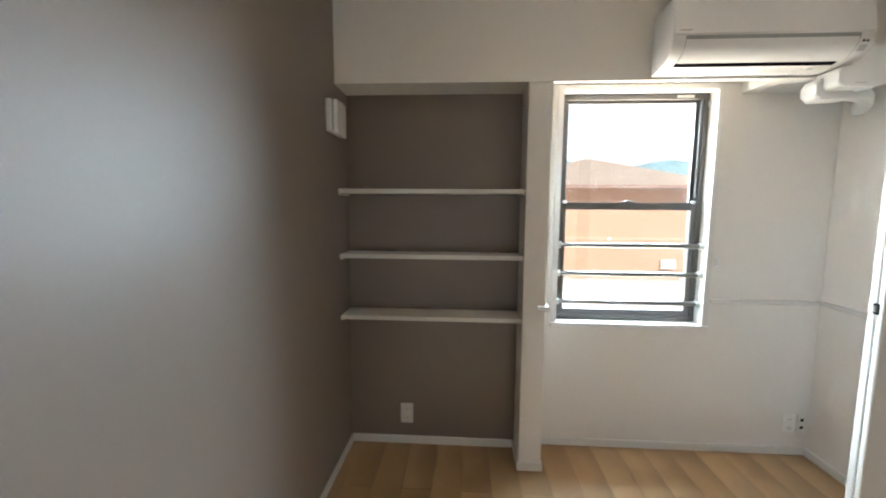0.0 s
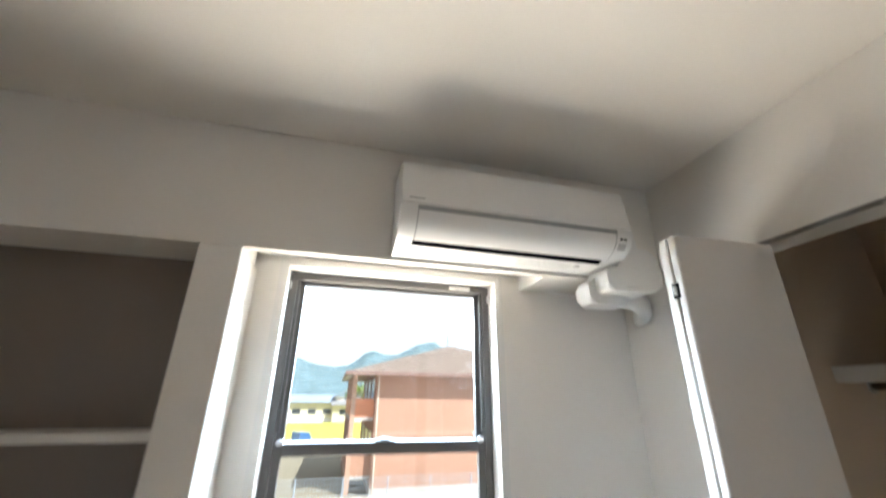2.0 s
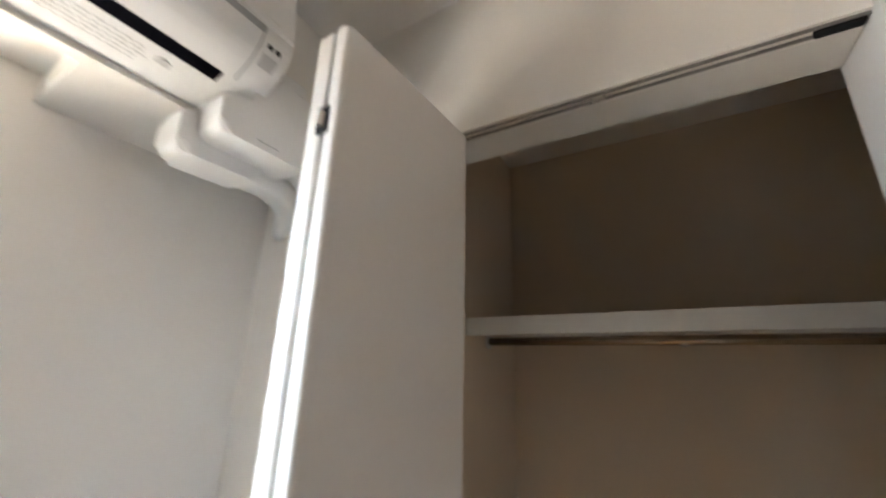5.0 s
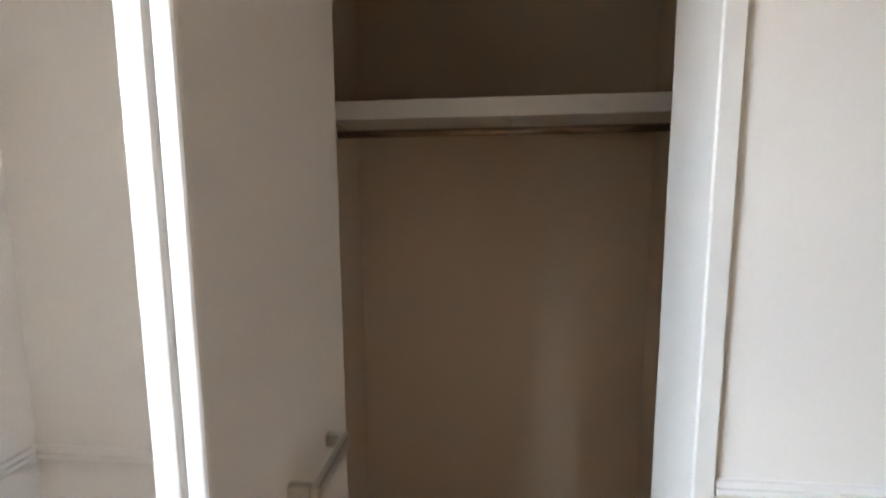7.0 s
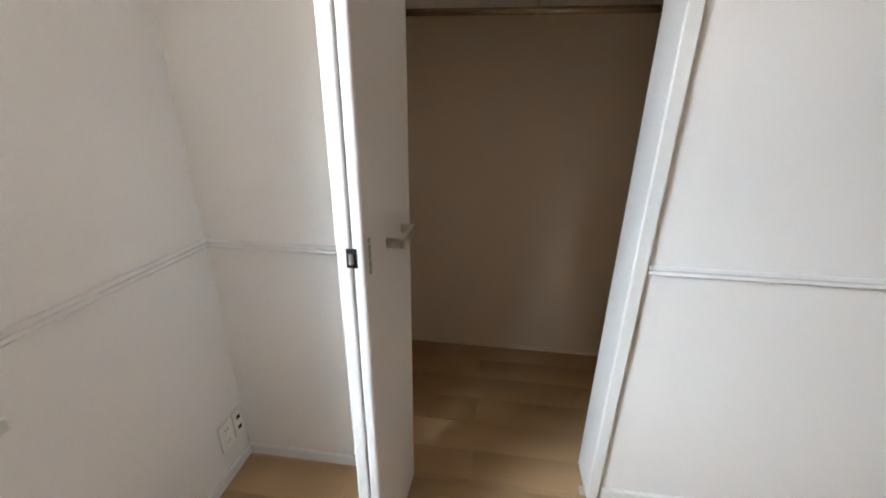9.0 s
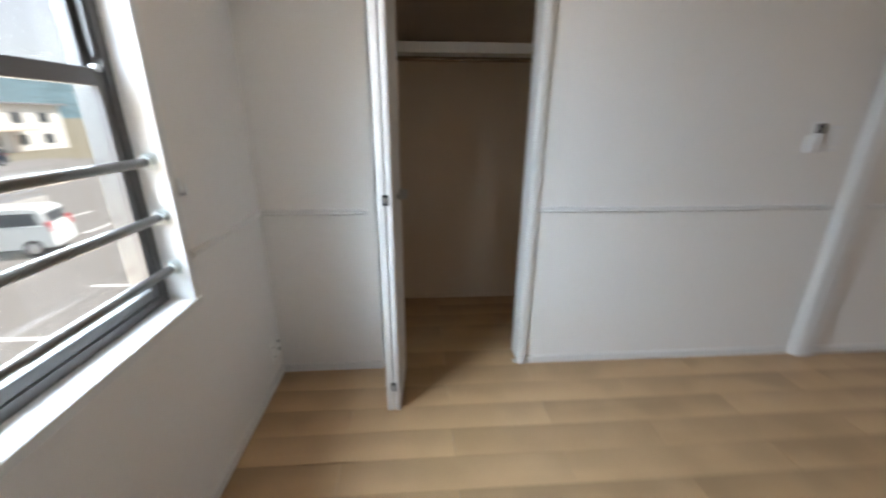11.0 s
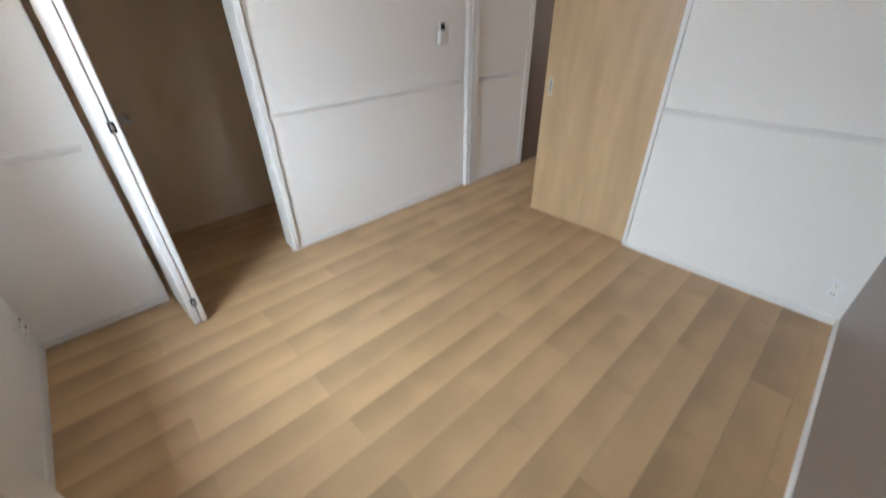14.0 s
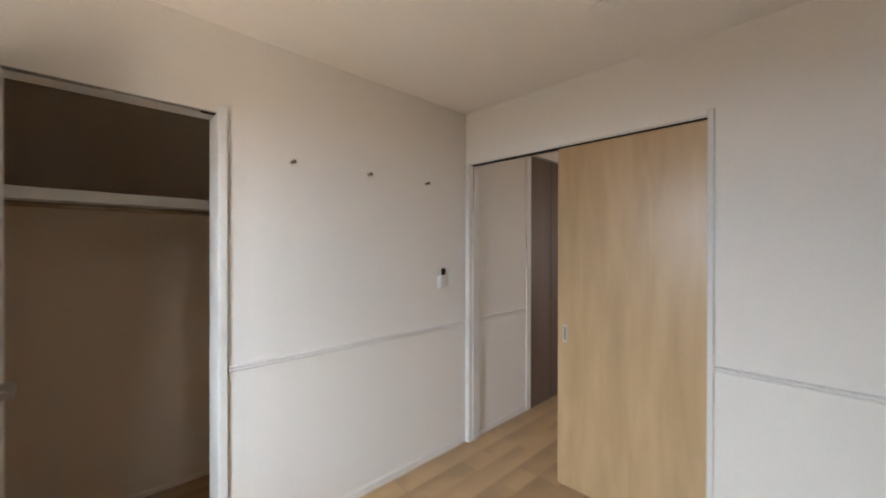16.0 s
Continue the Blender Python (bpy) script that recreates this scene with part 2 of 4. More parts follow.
M_ROD = material("warm_polished_rod", (0.42, 0.34, 0.26), 0.22, 1.0, grain=0.05, scale=90)
M_CLEAR = material("frosted_socket", (0.62, 0.65, 0.63), 0.25, grain=0.03, scale=60)
M_BROWN = wood_material("walnut_door_sheet", (0.17, 0.115, 0.09), (0.10, 0.068, 0.052), "z", 0.45, contrast=0.8)
M_OAK = wood_material("light_oak_sheet", (0.535, 0.37, 0.208), (0.36, 0.238, 0.125), "z", 0.34, across=13.0, along=1.9, contrast=1.1)
M_FLOOR = board_material("oak_floor", (0.475, 0.312, 0.170), (0.345, 0.214, 0.108), 0.36)
M_FLOORB = material("floor_joint", (0.16, 0.11, 0.07), 0.8, grain=0.1, scale=40)
M_GLASS = glass_material("window_glass", (0.97, 0.985, 0.98))
M_HOOK = wood_material("walnut_peg", (0.20, 0.12, 0.07), (0.10, 0.06, 0.035), "x", 0.5)
M_STEELGREY = material("track_steel", (0.26, 0.25, 0.245), 0.4, 0.8, grain=0.05, scale=80)
M_ASPHALT = material("asphalt", (0.20, 0.19, 0.18), 0.9, grain=0.25, scale=30, bump=0.5, bump_scale=60, stain=0.15)
M_GROUND = material("dry_soil", (0.20, 0.18, 0.13), 0.95, grain=0.3, scale=2, stain=0.3)
M_PAINT = material("road_paint", (0.80, 0.79, 0.76), 0.7, grain=0.1, scale=20, stain=0.1)
M_CONC = material("concrete", (0.44, 0.43, 0.41), 0.85, grain=0.12, scale=14, bump=0.3, bump_scale=50, stain=0.12)
M_CONCD = material("dark_concrete", (0.15, 0.145, 0.14), 0.85, grain=0.12, scale=14, stain=0.12)
M_BRICK = brick_material("orange_brick", (0.40, 0.215, 0.145), (0.34, 0.17, 0.11), (0.38, 0.28, 0.22), 0.23, 0.075)
M_BRICK2 = brick_material("tan_brick", (0.46, 0.28, 0.20), (0.40, 0.23, 0.16), (0.42, 0.34, 0.28), 0.23, 0.075)
M_PANEL = material("orange_balcony_panel", (0.50, 0.185, 0.085), 0.6, grain=0.06, scale=6, stain=0.05)
M_ROOF = material("brown_roof_tile", (0.17, 0.132, 0.110), 0.8, grain=0.15, scale=3, stain=0.1, per_object=0.08)
M_EAVE = material("beige_eave", (0.55, 0.46, 0.38), 0.7, grain=0.05, scale=8)
M_GUTTER = material("brown_gutter", (0.20, 0.12, 0.10), 0.5, grain=0.05, scale=10)
M_CREAM = material("cream_render", (0.66, 0.62, 0.45), 0.85, grain=0.06, scale=6, stain=0.06)
M_WHITEW = material("white_render", (0.74, 0.73, 0.70), 0.85, grain=0.05, scale=6, stain=0.06)
M_BLUER = material("blue_grey_roof", (0.24, 0.30, 0.40), 0.55, grain=0.08, scale=4, stain=0.08)
M_GREYR = material("grey_tile_roof", (0.22, 0.22, 0.23), 0.7, grain=0.1, scale=4)
M_WINDK = material("dark_window_glass", (0.06, 0.07, 0.08), 0.08, grain=0.1, scale=1)
M_FIELD = material("ripe_rice", (0.42, 0.40, 0.06), 0.9, grain=0.25, scale=3, bump=0.6, bump_scale=12, stain=0.12)
# the haze of distance is mixed into the hills' blue-green
M_HILL = material("haze_tinted_wooded_hill", (0.125, 0.185, 0.21), 1.0, grain=0.6, scale=0.03, spec=0.0)
M_LEAF = material("yellow_green_leaf", (0.20, 0.26, 0.05), 0.6, grain=0.3, scale=3)
M_BARK = material("bark", (0.12, 0.09, 0.06), 0.9, grain=0.3, scale=8)
M_FENCE = material("blue_grey_fence", (0.32, 0.37, 0.42), 0.5, 0.3, grain=0.05, scale=10)
M_TYRE = material("tyre_rubber", (0.02, 0.02, 0.02), 0.8, grain=0.1, scale=30)
M_RIM = material("wheel_alloy", (0.45, 0.45, 0.46), 0.35, 0.9, grain=0.05, scale=20)
M_CARW = material("pearl_white_paint", (0.70, 0.74, 0.73), 0.22, grain=0.02, scale=10)
M_CARD = material("dark_blue_paint", (0.03, 0.04, 0.06), 0.2, grain=0.05, scale=10)
M_CARB = material("blue_truck_paint", (0.06, 0.16, 0.36), 0.3, grain=0.05, scale=10)
M_REDL = material("red_lamp_lens", (0.50, 0.02, 0.03), 0.2, grain=0.05, scale=20)
M_LAMPL = material("clear_lamp_lens", (0.75, 0.76, 0.77), 0.15, grain=0.03, scale=20)


# ---- mesh helpers ----
def thing(name, at, label, category, group="", kind=""):
    ob = new(name)
    ob.location = at
    ob.empty_display_size = 0.1
    return tagged(ob, label, category, group, kind)


def root_place(ob):
    while ob.parent:
        ob = ob.parent
    return ob.matrix_basis.translation


def mesh_of(name, bm, mat, smooth=False):
    me = bpy.data.meshes.new(name)
    bmesh.ops.recalc_face_normals(bm, faces=bm.faces)
    bm.to_mesh(me)
    bm.free()
    for m in (mat if isinstance(mat, (list, tuple)) else [mat]):
        me.materials.append(m)
    if smooth:
        for p in me.polygons:
            p.use_smooth = True
    return me


def part(name, bm, mat, parent, label="", smooth=False):
    """One mesh under a thing or a part; the bmesh is in world metres."""
    bmesh.ops.translate(bm, verts=bm.verts, vec=-root_place(parent))
    ob = new(name, mesh_of(name, bm, mat, smooth))
    ob.parent = parent
    return tagged(ob, label)


def solid(name, bm, mat, label, category, kind="", group="", smooth=False):
    """A top-level thing of one mesh."""
    return tagged(new(name, mesh_of(name, bm, mat, smooth)), label, category, group, kind)


def add_box(bm, lo, hi, bevel=0.0, seg=1):
    lo2, hi2 = [min(p, q) for p, q in zip(lo, hi)], [max(p, q) for p, q in zip(lo, hi)]
    made = bmesh.ops.create_cube(bm, size=1.0)["verts"]
    for v in made:
        v.co = Vector([lo2[i] if v.co[i] < 0 else hi2[i] for i in range(3)])
    if bevel:
        edges = list({ed for v in made for ed in v.link_edges})
        bmesh.ops.bevel(bm, geom=edges, offset=bevel, segments=seg, profile=0.5, affect="EDGES")
    return bm


def boxes(*rows, bevel=0.0, seg=1):
    bm = bmesh.new()
    for lo, hi in rows:
        add_box(bm, lo, hi, bevel, seg)
    return bm


def add_tube(bm, p, q, r, seg=16, r2=None):
    p, q = Vector(p), Vector(q)
    d = q - p
    m = Matrix.Translation((p + q) / 2) @ d.to_track_quat("Z", "Y").to_matrix().to_4x4()
    bmesh.ops.create_cone(bm, cap_ends=True, segments=seg, radius1=r, radius2=r if r2 is None else r2, depth=d.length, matrix=m)
    return bm


def tube(p, q, r, seg=16, r2=None):
    return add_tube(bmesh.new(), p, q, r, seg, r2)


def extrude_profile(points, axis, a0, a1, bevel=0.0, seg=2):
    """A closed outline in the plane across an axis, drawn out along it. x: points are (y, z); y: (x, z); z: (x, y)."""
    bm = bmesh.new()

    def co(p, s):
        return {"x": (s, p[0], p[1]), "y": (p[0], s, p[1]), "z": (p[0], p[1], s)}[axis]
    f0 = [bm.verts.new(co(p, a0)) for p in points]
    f1 = [bm.verts.new(co(p, a1)) for p in points]
    e0, e1 = bm.faces.new(f0), bm.faces.new(f1)
    for i in range(len(points)):
        j = (i + 1) % len(points)
        bm.faces.new((f0[i], f0[j], f1[j], f1[i]))
    if bevel:
        rim = list({ed for f in (e0, e1) for ed in f.edges})
        bmesh.ops.bevel(bm, geom=rim, offset=bevel, segments=seg, profile=0.5, affect="EDGES")
    return bm


def sweep(path, hw, hh, n=16):
    """A rounded flat duct along a path of places."""
    bm = bmesh.new()
    rings = []
    for i, p in enumerate(path):
        d = (Vector(path[min(i + 1, len(path) - 1)]) - Vector(path[max(i - 1, 0)])).normalized()
        side = d.cross(Vector((0, 0, 1))).normalized()
        up = side.cross(d)
        ring = []
        for k in range(n):
            c, q = math.cos(2 * math.pi * k / n), math.sin(2 * math.pi * k / n)
            ring.append(bm.verts.new(Vector(p) + side * hw * math.copysign(abs(c) ** 0.6, c) + up * hh * math.copysign(abs(q) ** 0.6, q)))
        rings.append(ring)
    for a_, b_ in zip(rings, rings[1:]):
        for k in range(n):
            bm.faces.new((a_[k], a_[(k + 1) % n], b_[(k + 1) % n], b_[k]))
    bm.faces.new(rings[0])
    bm.faces.new(rings[-1])
    return bm


def rounded(points, r, n=4):
    """The outline with its corners rounded."""
    out = []
    k = len(points)
    for i in range(k):
        p, a_, b_ = Vector(points[i]), Vector(points[i - 1]), Vector(points[(i + 1) % k])
        u, w = (a_ - p), (b_ - p)
        d = min(r, u.length * 0.45, w.length * 0.45)
        s, t = p + u.normalized() * d, p + w.normalized() * d
        for j in range(n + 1):
            f = j / n
            out.append(tuple((1 - f) ** 2 * s + 2 * f * (1 - f) * p + f * f * t))
    return out


# ---- the setting ----
W, D, WIN, CEIL, LIP = 2.58, -2.655, 0.24, 2.395, 1.975
solid("wall_left", boxes(((-0.12, -2.775, -0.02), (0, 0.42, CEIL))), M_ACCENT, "taupe accent wallpaper wall of the bedroom", "wall", "structure")
NB = 0.195
solid("wall_niche", boxes(((0, NB, -0.02), (0.945, 0.42, CEIL))), M_ACCENT, "taupe papered back wall of the shelf niche", "wall", "structure")
WX0, WX1, WZ0, WZ1 = 1.15, 1.98, 0.728, 2.018
solid("wall_window", boxes(
    ((0.945, WIN, -0.02), (WX0, 0.42, CEIL)), ((WX1, WIN, -0.02), (2.68, 0.42, CEIL)),
    ((WX0, WIN, -0.02), (WX1, 0.42, WZ0)), ((WX0, WIN, WZ1), (WX1, 0.42, CEIL))), M_WALL, "white papered wall with a window opening", "wall", "structure")
solid("wall_pier", boxes(((0.945, 0, -0.02), (1.062, WIN - 0.002, LIP)), bevel=0.003), M_WALL, "white papered pier between niche and window", "wall", "structure")
for lo, hi in (((0.0, 0, LIP), (1.062, NB - 0.002, CEIL - 0.002)), ((1.062, 0, LIP), (2.074, 0.03, CEIL - 0.002)),
               ((1.062, 0.03, 2.035), (2.074, WIN - 0.002, CEIL - 0.002)), ((2.074, 0, LIP), (W - 0.002, WIN - 0.002, CEIL - 0.002))):
    solid("wall_header", boxes((lo, hi)), M_WALL, "white papered dropped header above niche and window", "wall", "structure")
CY0, CY1, CZ = -1.037, -0.292, 2.01
solid("wall_closet", boxes(
    ((W, CY1, -0.02), (2.70, WIN, CEIL)), ((W, CY0, CZ), (2.70, CY1, CEIL)), ((W, D - 0.12, -0.02), (2.70, CY0, CEIL))), M_WALL,
    "white papered wall with a closet opening", "wall", "structure")
solid("wall_closet_back", boxes(((3.43, -1.42, -0.02), (3.53, -0.1, CEIL))), M_CLOSET, "papered back wall of the closet with warm shade in its colour", "wall", "structure")
solid("wall_closet_side", boxes(((2.70, -0.2, -0.02), (3.43, -0.1, CEIL))), M_CLOSET, "papered side wall of the closet with warm shade in its colour", "wall", "structure")
solid("wall_closet_side", boxes(((2.70, -1.42, -0.02), (3.43, -1.32, CEIL))), M_CLOSET, "papered side wall of the closet with warm shade in its colour", "wall", "structure")
solid("wall_door", boxes(
    ((0, D - 0.12, -0.02), (1.07, D, CEIL)), ((1.07, D - 0.12, 2.03), (W, D, CEIL)), ((1.07, D - 0.12, -0.02), (1.80, D - 0.075, 2.03))), M_WALL,
    "white papered wall with a sliding-door opening", "wall", "structure")
HX = 2.57
solid("wall_hall", boxes(
    ((HX, -3.45, -0.02), (2.70, D - 0.122, CEIL)), ((HX, -5.2, -0.02), (2.70, -4.30, CEIL)), ((HX, -4.30, 2.27), (2.70, -3.45, CEIL))), M_WALL,
    "white papered hall wall with a door opening", "wall", "structure")
# out of view; the opening is made up to let light into the hall
solid("wall_hall_far", boxes(
    ((-0.12, -5.32, -0.02), (0.3, -5.2, CEIL)), ((1.5, -5.32, -0.02), (2.70, -5.2, CEIL)), ((0.3, -5.32, -0.02), (1.5, -5.2, 0.9)), ((0.3, -5.32, 2.0), (1.5, -5.2, CEIL)),
    ((-0.12, -5.2, -0.02), (0, -2.777, CEIL))), M_WALL, "unseen white far walls of the hall with an added light opening", "wall", "structure")
solid("ceiling", boxes(((-0.12, -5.32, CEIL), (3.53, 0.42, CEIL + 0.12))), M_CEIL, "white papered ceiling", "ceiling", "structure")
solid("wall_outside", boxes(((-4, 0.30, -3.1), (6, 0.42, -0.16)), ((-4, 0.30, CEIL + 0.14), (6, 0.42, 2.9)), ((-4, 0.30, -0.14), (-0.14, 0.42, CEIL + 0.12)), ((3.55, 0.30, -0.14), (6, 0.42, CEIL + 0.12))),
      M_WHITEW, "outer wall of the apartment house", "wall", "structure")
solid("roof_slab", boxes(((-4, -6, 2.9), (6, 0.46, 3.05))), M_GREYR, "flat roof edge over the apartment", "roof", "structure")


def baseboard(name, axis, at, sign, a0, a1, h=0.045, th=0.008, paint=None, label="slim white baseboard along the wall"):
    """A skirting strip with a rounded top; it stands proud of the wall by its thickness."""
    pts = [(at, 0.0), (at + sign * th, 0.0), (at + sign * th, h - 0.006), (at + sign * (th - 0.004), h), (at, h)]
    return solid(name, extrude_profile(pts, axis, a0, a1), paint or M_TRIM, label, "baseboard", "structure")


def rail_profile(at, sign, z):
    return [(at, z - 0.013), (at + sign * 0.010, z - 0.013), (at + sign * 0.016, z - 0.007), (at + sign * 0.011, z), (at + sign * 0.016, z + 0.007), (at + sign * 0.008, z + 0.013), (at, z + 0.013)]


RAIL = 0.875


def chair_rail(axis, at, sign, a0, a1):
    return solid("chair_rail", extrude_profile(rail_profile(at, sign, RAIL), axis, a0, a1), M_TRIM, "thin white moulded dado rail on the wall", "trim", "structure")


baseboard("baseboard", "y", 0, 1, D, NB)
baseboard("baseboard", "x", NB, -1, 0.009, 0.936)
baseboard("baseboard", "x", 0.0, -1, 0.938, 1.069)
baseboard("baseboard", "y", 0.945, -1, 0.001, NB - 0.009)
baseboard("baseboard", "y", 1.062, 1, 0.001, WIN - 0.009)
baseboard("baseboard", "x", WIN, -1, 1.08, W - 0.001)
baseboard("baseboard", "y", W, -1, CY1 + 0.005, WIN - 0.009)
baseboard("baseboard", "y", W, -1, D + 0.045, CY0 - 0.04)
baseboard("baseboard", "x", D, 1, 0.009, 1.062)
baseboard("baseboard", "y", 3.43, -1, -1.32, -0.2, 0.03, 0.006, M_CLOSET, "low baseboard inside the closet with warm shade in its colour")
baseboard("baseboard", "x", -0.2, -1, 2.701, 3.42, 0.03, 0.006, M_CLOSET, "low baseboard inside the closet with warm shade in its colour")
baseboard("baseboard", "x", -1.32, 1, 2.701, 3.42, 0.03, 0.006, M_CLOSET, "low baseboard inside the closet with warm shade in its colour")
baseboard("baseboard", "y", HX, -1, -3.40, -2.80)
chair_rail("x", WIN, -1, WX1 + 0.02, W - 0.001)
chair_rail("x", 0.0, -1, 1.02, 1.074)
chair_rail("y", 1.062, 1, 0.001, WIN - 0.001)
chair_rail("y", W, -1, CY1 + 0.035, WIN - 0.013)
chair_rail("y", W, -1, D + 0.045, CY0 - 0.04)
chair_rail("x", D, 1, 0.001, 1.062)
chair_rail("y", HX, -1, -3.40, -2.80)

# closet opening: jambs, head, casing and the folding track
closet_frame = thing("closet_frame", (W, CY0, 0), "white painted frame round the closet opening", "door frame", kind="structure")
part("jamb", boxes(((W - 0.016, CY0 - 0.036, 0), (2.712, CY0 + 0.002, CZ + 0.03)), bevel=0.003), M_TRIM, closet_frame)
part("jamb", boxes(((W + 0.002, CY1 - 0.006, 0), (2.712, CY1 + 0.01, CZ)), bevel=0.003), M_TRIM, closet_frame)
part("head", boxes(((2.608, CY0 + 0.003, CZ - 0.006), (2.70, CY1 - 0.007, CZ + 0.006)), bevel=0.002), M_TRIM, closet_frame)
part("track", boxes(((2.586, CY0 + 0.003, CZ - 0.005), (2.589, CY1 - 0.007, CZ + 0.012)), ((2.603, CY0 + 0.003, CZ - 0.005), (2.606, CY1 - 0.007, CZ + 0.012)), ((2.586, CY0 + 0.003, CZ + 0.009), (2.606, CY1 - 0.007, CZ + 0.012))), M_STEELGREY, closet_frame, "grey steel folding-door track")
part("stop", boxes(((2.588, CY0 + 0.006, CZ - 0.010), (2.604, CY0 + 0.06, CZ + 0.004)), bevel=0.002), M_BLACK, closet_frame, "black track stop")
part("glider", boxes(((2.5885, -0.69, CZ - 0.008), (2.6035, -0.665, CZ + 0.004)), bevel=0.003), M_SILVER, closet_frame)
part("threshold_pivot", boxes(((W - 0.006, CY0 - 0.018, 0.0), (W + 0.028, CY0 + 0.022, 0.006)), bevel=0.002), M_SILVER, closet_frame)

# sliding-door opening
sliding_frame = thing("sliding_door_frame", (1.07, D, 0), "white painted frame round the sliding door", "door frame", kind="structure")
part("jamb", boxes(((1.066, D - 0.02, 0), (1.092, D + 0.012, 2.052)), bevel=0.003), M_TRIM, sliding_frame)
part("jamb", boxes(((HX - 0.028, D - 0.125, 0), (W - 0.001, D + 0.006, 2.032)), bevel=0.003), M_TRIM, sliding_frame)
part("jamb_strip", boxes(((HX - 0.034, D - 0.05, 0), (HX - 0.029, D - 0.035, 2.026))), M_TRIM, sliding_frame)
part("head", boxes(((1.093, D - 0.073, 2.022), (HX - 0.03, D - 0.006, 2.0295))), M_TRIM, sliding_frame)
# the black puts the shade of the gap over the leaf into the track
part("track", boxes(((1.10, D - 0.056, 2.0165), (HX - 0.036, D - 0.012, 2.0215))), M_BLACK, sliding_frame, "door track coloured black for the shade above the door")

# window: casing, frame, two sashes, panes
window = thing("window_1", (1.56, WIN, WZ0), "bronze aluminium sash window in a white casing", "window", kind="structure")
CO = 0.028
part("casing", boxes(
    ((WX0 - 0.012, WIN - 0.010, WZ0 - 0.014), (WX0 + 0.018, 0.325, 2.024)), ((WX1 - 0.018, WIN - 0.010, WZ0 - 0.014), (WX1 + 0.012, 0.325, 2.024)),
    ((WX0 + 0.018, WIN - 0.010, 2.000), (WX1 - 0.018, 0.325, 2.024))), M_TRIM, window)
part("window_sill", boxes(((WX0 - 0.016, WIN - 0.016, WZ0 - 0.022), (WX1 + 0.016, 0.325, WZ0 + 0.008)), bevel=0.003), M_TRIM, window)
FX0, FX1, FZ0, FZ1 = WX0 + 0.012, WX1 - 0.012, WZ0 + 0.006, 2.006
part("window_frame", boxes(
    ((FX0, 0.31, FZ0), (FX0 + 0.032, 0.40, FZ1)), ((FX1 - 0.032, 0.31, FZ0), (FX1, 0.40, FZ1)),
    ((FX0 + 0.032, 0.31, FZ1 - 0.034), (FX1 - 0.032, 0.40, FZ1)), ((FX0 + 0.032, 0.31, FZ0), (FX1 - 0.032, 0.40, FZ0 + 0.03)),
    ((FX1 - 0.044, 0.318, 1.44), (FX1 - 0.0325, 0.330, FZ1 - 0.0345)), ((FX0 + 0.0325, 0.318, 1.44), (FX0 + 0.044, 0.330, FZ1 - 0.0345))), M_BRONZE, window)


def sash(name, y0, y1, z0, z1, low, high):
    x0, x1 = FX0 + 0.034, FX1 - 0.034
    s = part(name, boxes(
        ((x0, y0, z0), (x0 + 0.026, y1, z1)), ((x1 - 0.026, y0, z0), (x1, y1, z1)),
        ((x0 + 0.026, y0, z0), (x1 - 0.026, y1, z0 + low)), ((x0 + 0.026, y0, z1 - high), (x1 - 0.026, y1, z1)), bevel=0.002), M_BRONZE, window)
    y = (y0 + y1) / 2
    pane = part("pane", boxes(((x0 + 0.02, y - 0.002, z0 + low - 0.006), (x1 - 0.02, y + 0.002, z1 - high + 0.006))), M_GLASS, s, "clear glass pane")
    pane.visible_shadow = False
    return s


upper = sash("upper_sash", 0.341, 0.363, 1.372, 1.972, 0.04, 0.014)
lower = sash("lower_sash", 0.315, 0.338, FZ0 + 0.031, 1.412, 0.032, 0.042)
part("sash_lock", boxes(((1.525, 0.308, 1.408), (1.595, 0.327, 1.418)), ((1.545, 0.300, 1.413), (1.575, 0.322, 1.424)), bevel=0.003, seg=2), M_BRONZE, lower, "small metal sash lock")
part("sash_stop", boxes(((FX1 - 0.062, 0.308, 1.404), (FX1 - 0.040, 0.328, 1.422)), bevel=0.005, seg=2), M_PLASTIC, lower)
part("sash_stop", boxes(((FX0 + 0.040, 0.308, 1.404), (FX0 + 0.062, 0.328, 1.422)), bevel=0.005, seg=2), M_PLASTIC, lower)
part("warning_sticker", boxes(((1.79, 0.3085, 1.978), (1.88, 0.3098, 1.992))), M_PLASTIC2, window)
part("catch", boxes(((FX0 + 0.002, 0.296, 1.93), (FX0 + 0.014, 0.309, 1.96)), bevel=0.002), M_PLASTIC, window)
part("catch", boxes(((FX1 - 0.014, 0.296, 1.93), (FX1 - 0.002, 0.309, 1.96)), bevel=0.002), M_PLASTIC, window)

# three guard bars across the lower sash
RX0, RX1 = WX0 + 0.018, WX1 - 0.018
bar = thing("guard_bar", (RX0, 0.272, 1.173), "satin metal safety bar across the window", "guard bar", "window guard bars")
part("tube", tube((RX0 + 0.004, 0.272, 1.173), (RX1 - 0.004, 0.272, 1.173), 0.0115, 20), M_BAR, bar, smooth=True)
part("sleeve", tube((RX0 + 0.3, 0.272, 1.173), (RX1 - 0.012, 0.272, 1.173), 0.0132, 20), M_BAR, bar, smooth=True)
for x, s in ((RX0, 1), (RX1, -1)):
    bk = part("bracket", boxes(((x, 0.252, 1.150), (x + s * 0.004, 0.292, 1.196)), bevel=0.0015), M_CLEAR, bar, "translucent wall socket")
    part("socket", tube((x + s * 0.004, 0.272, 1.173), (x + s * 0.022, 0.272, 1.173), 0.0185, 20), M_CLEAR, bk, smooth=False)
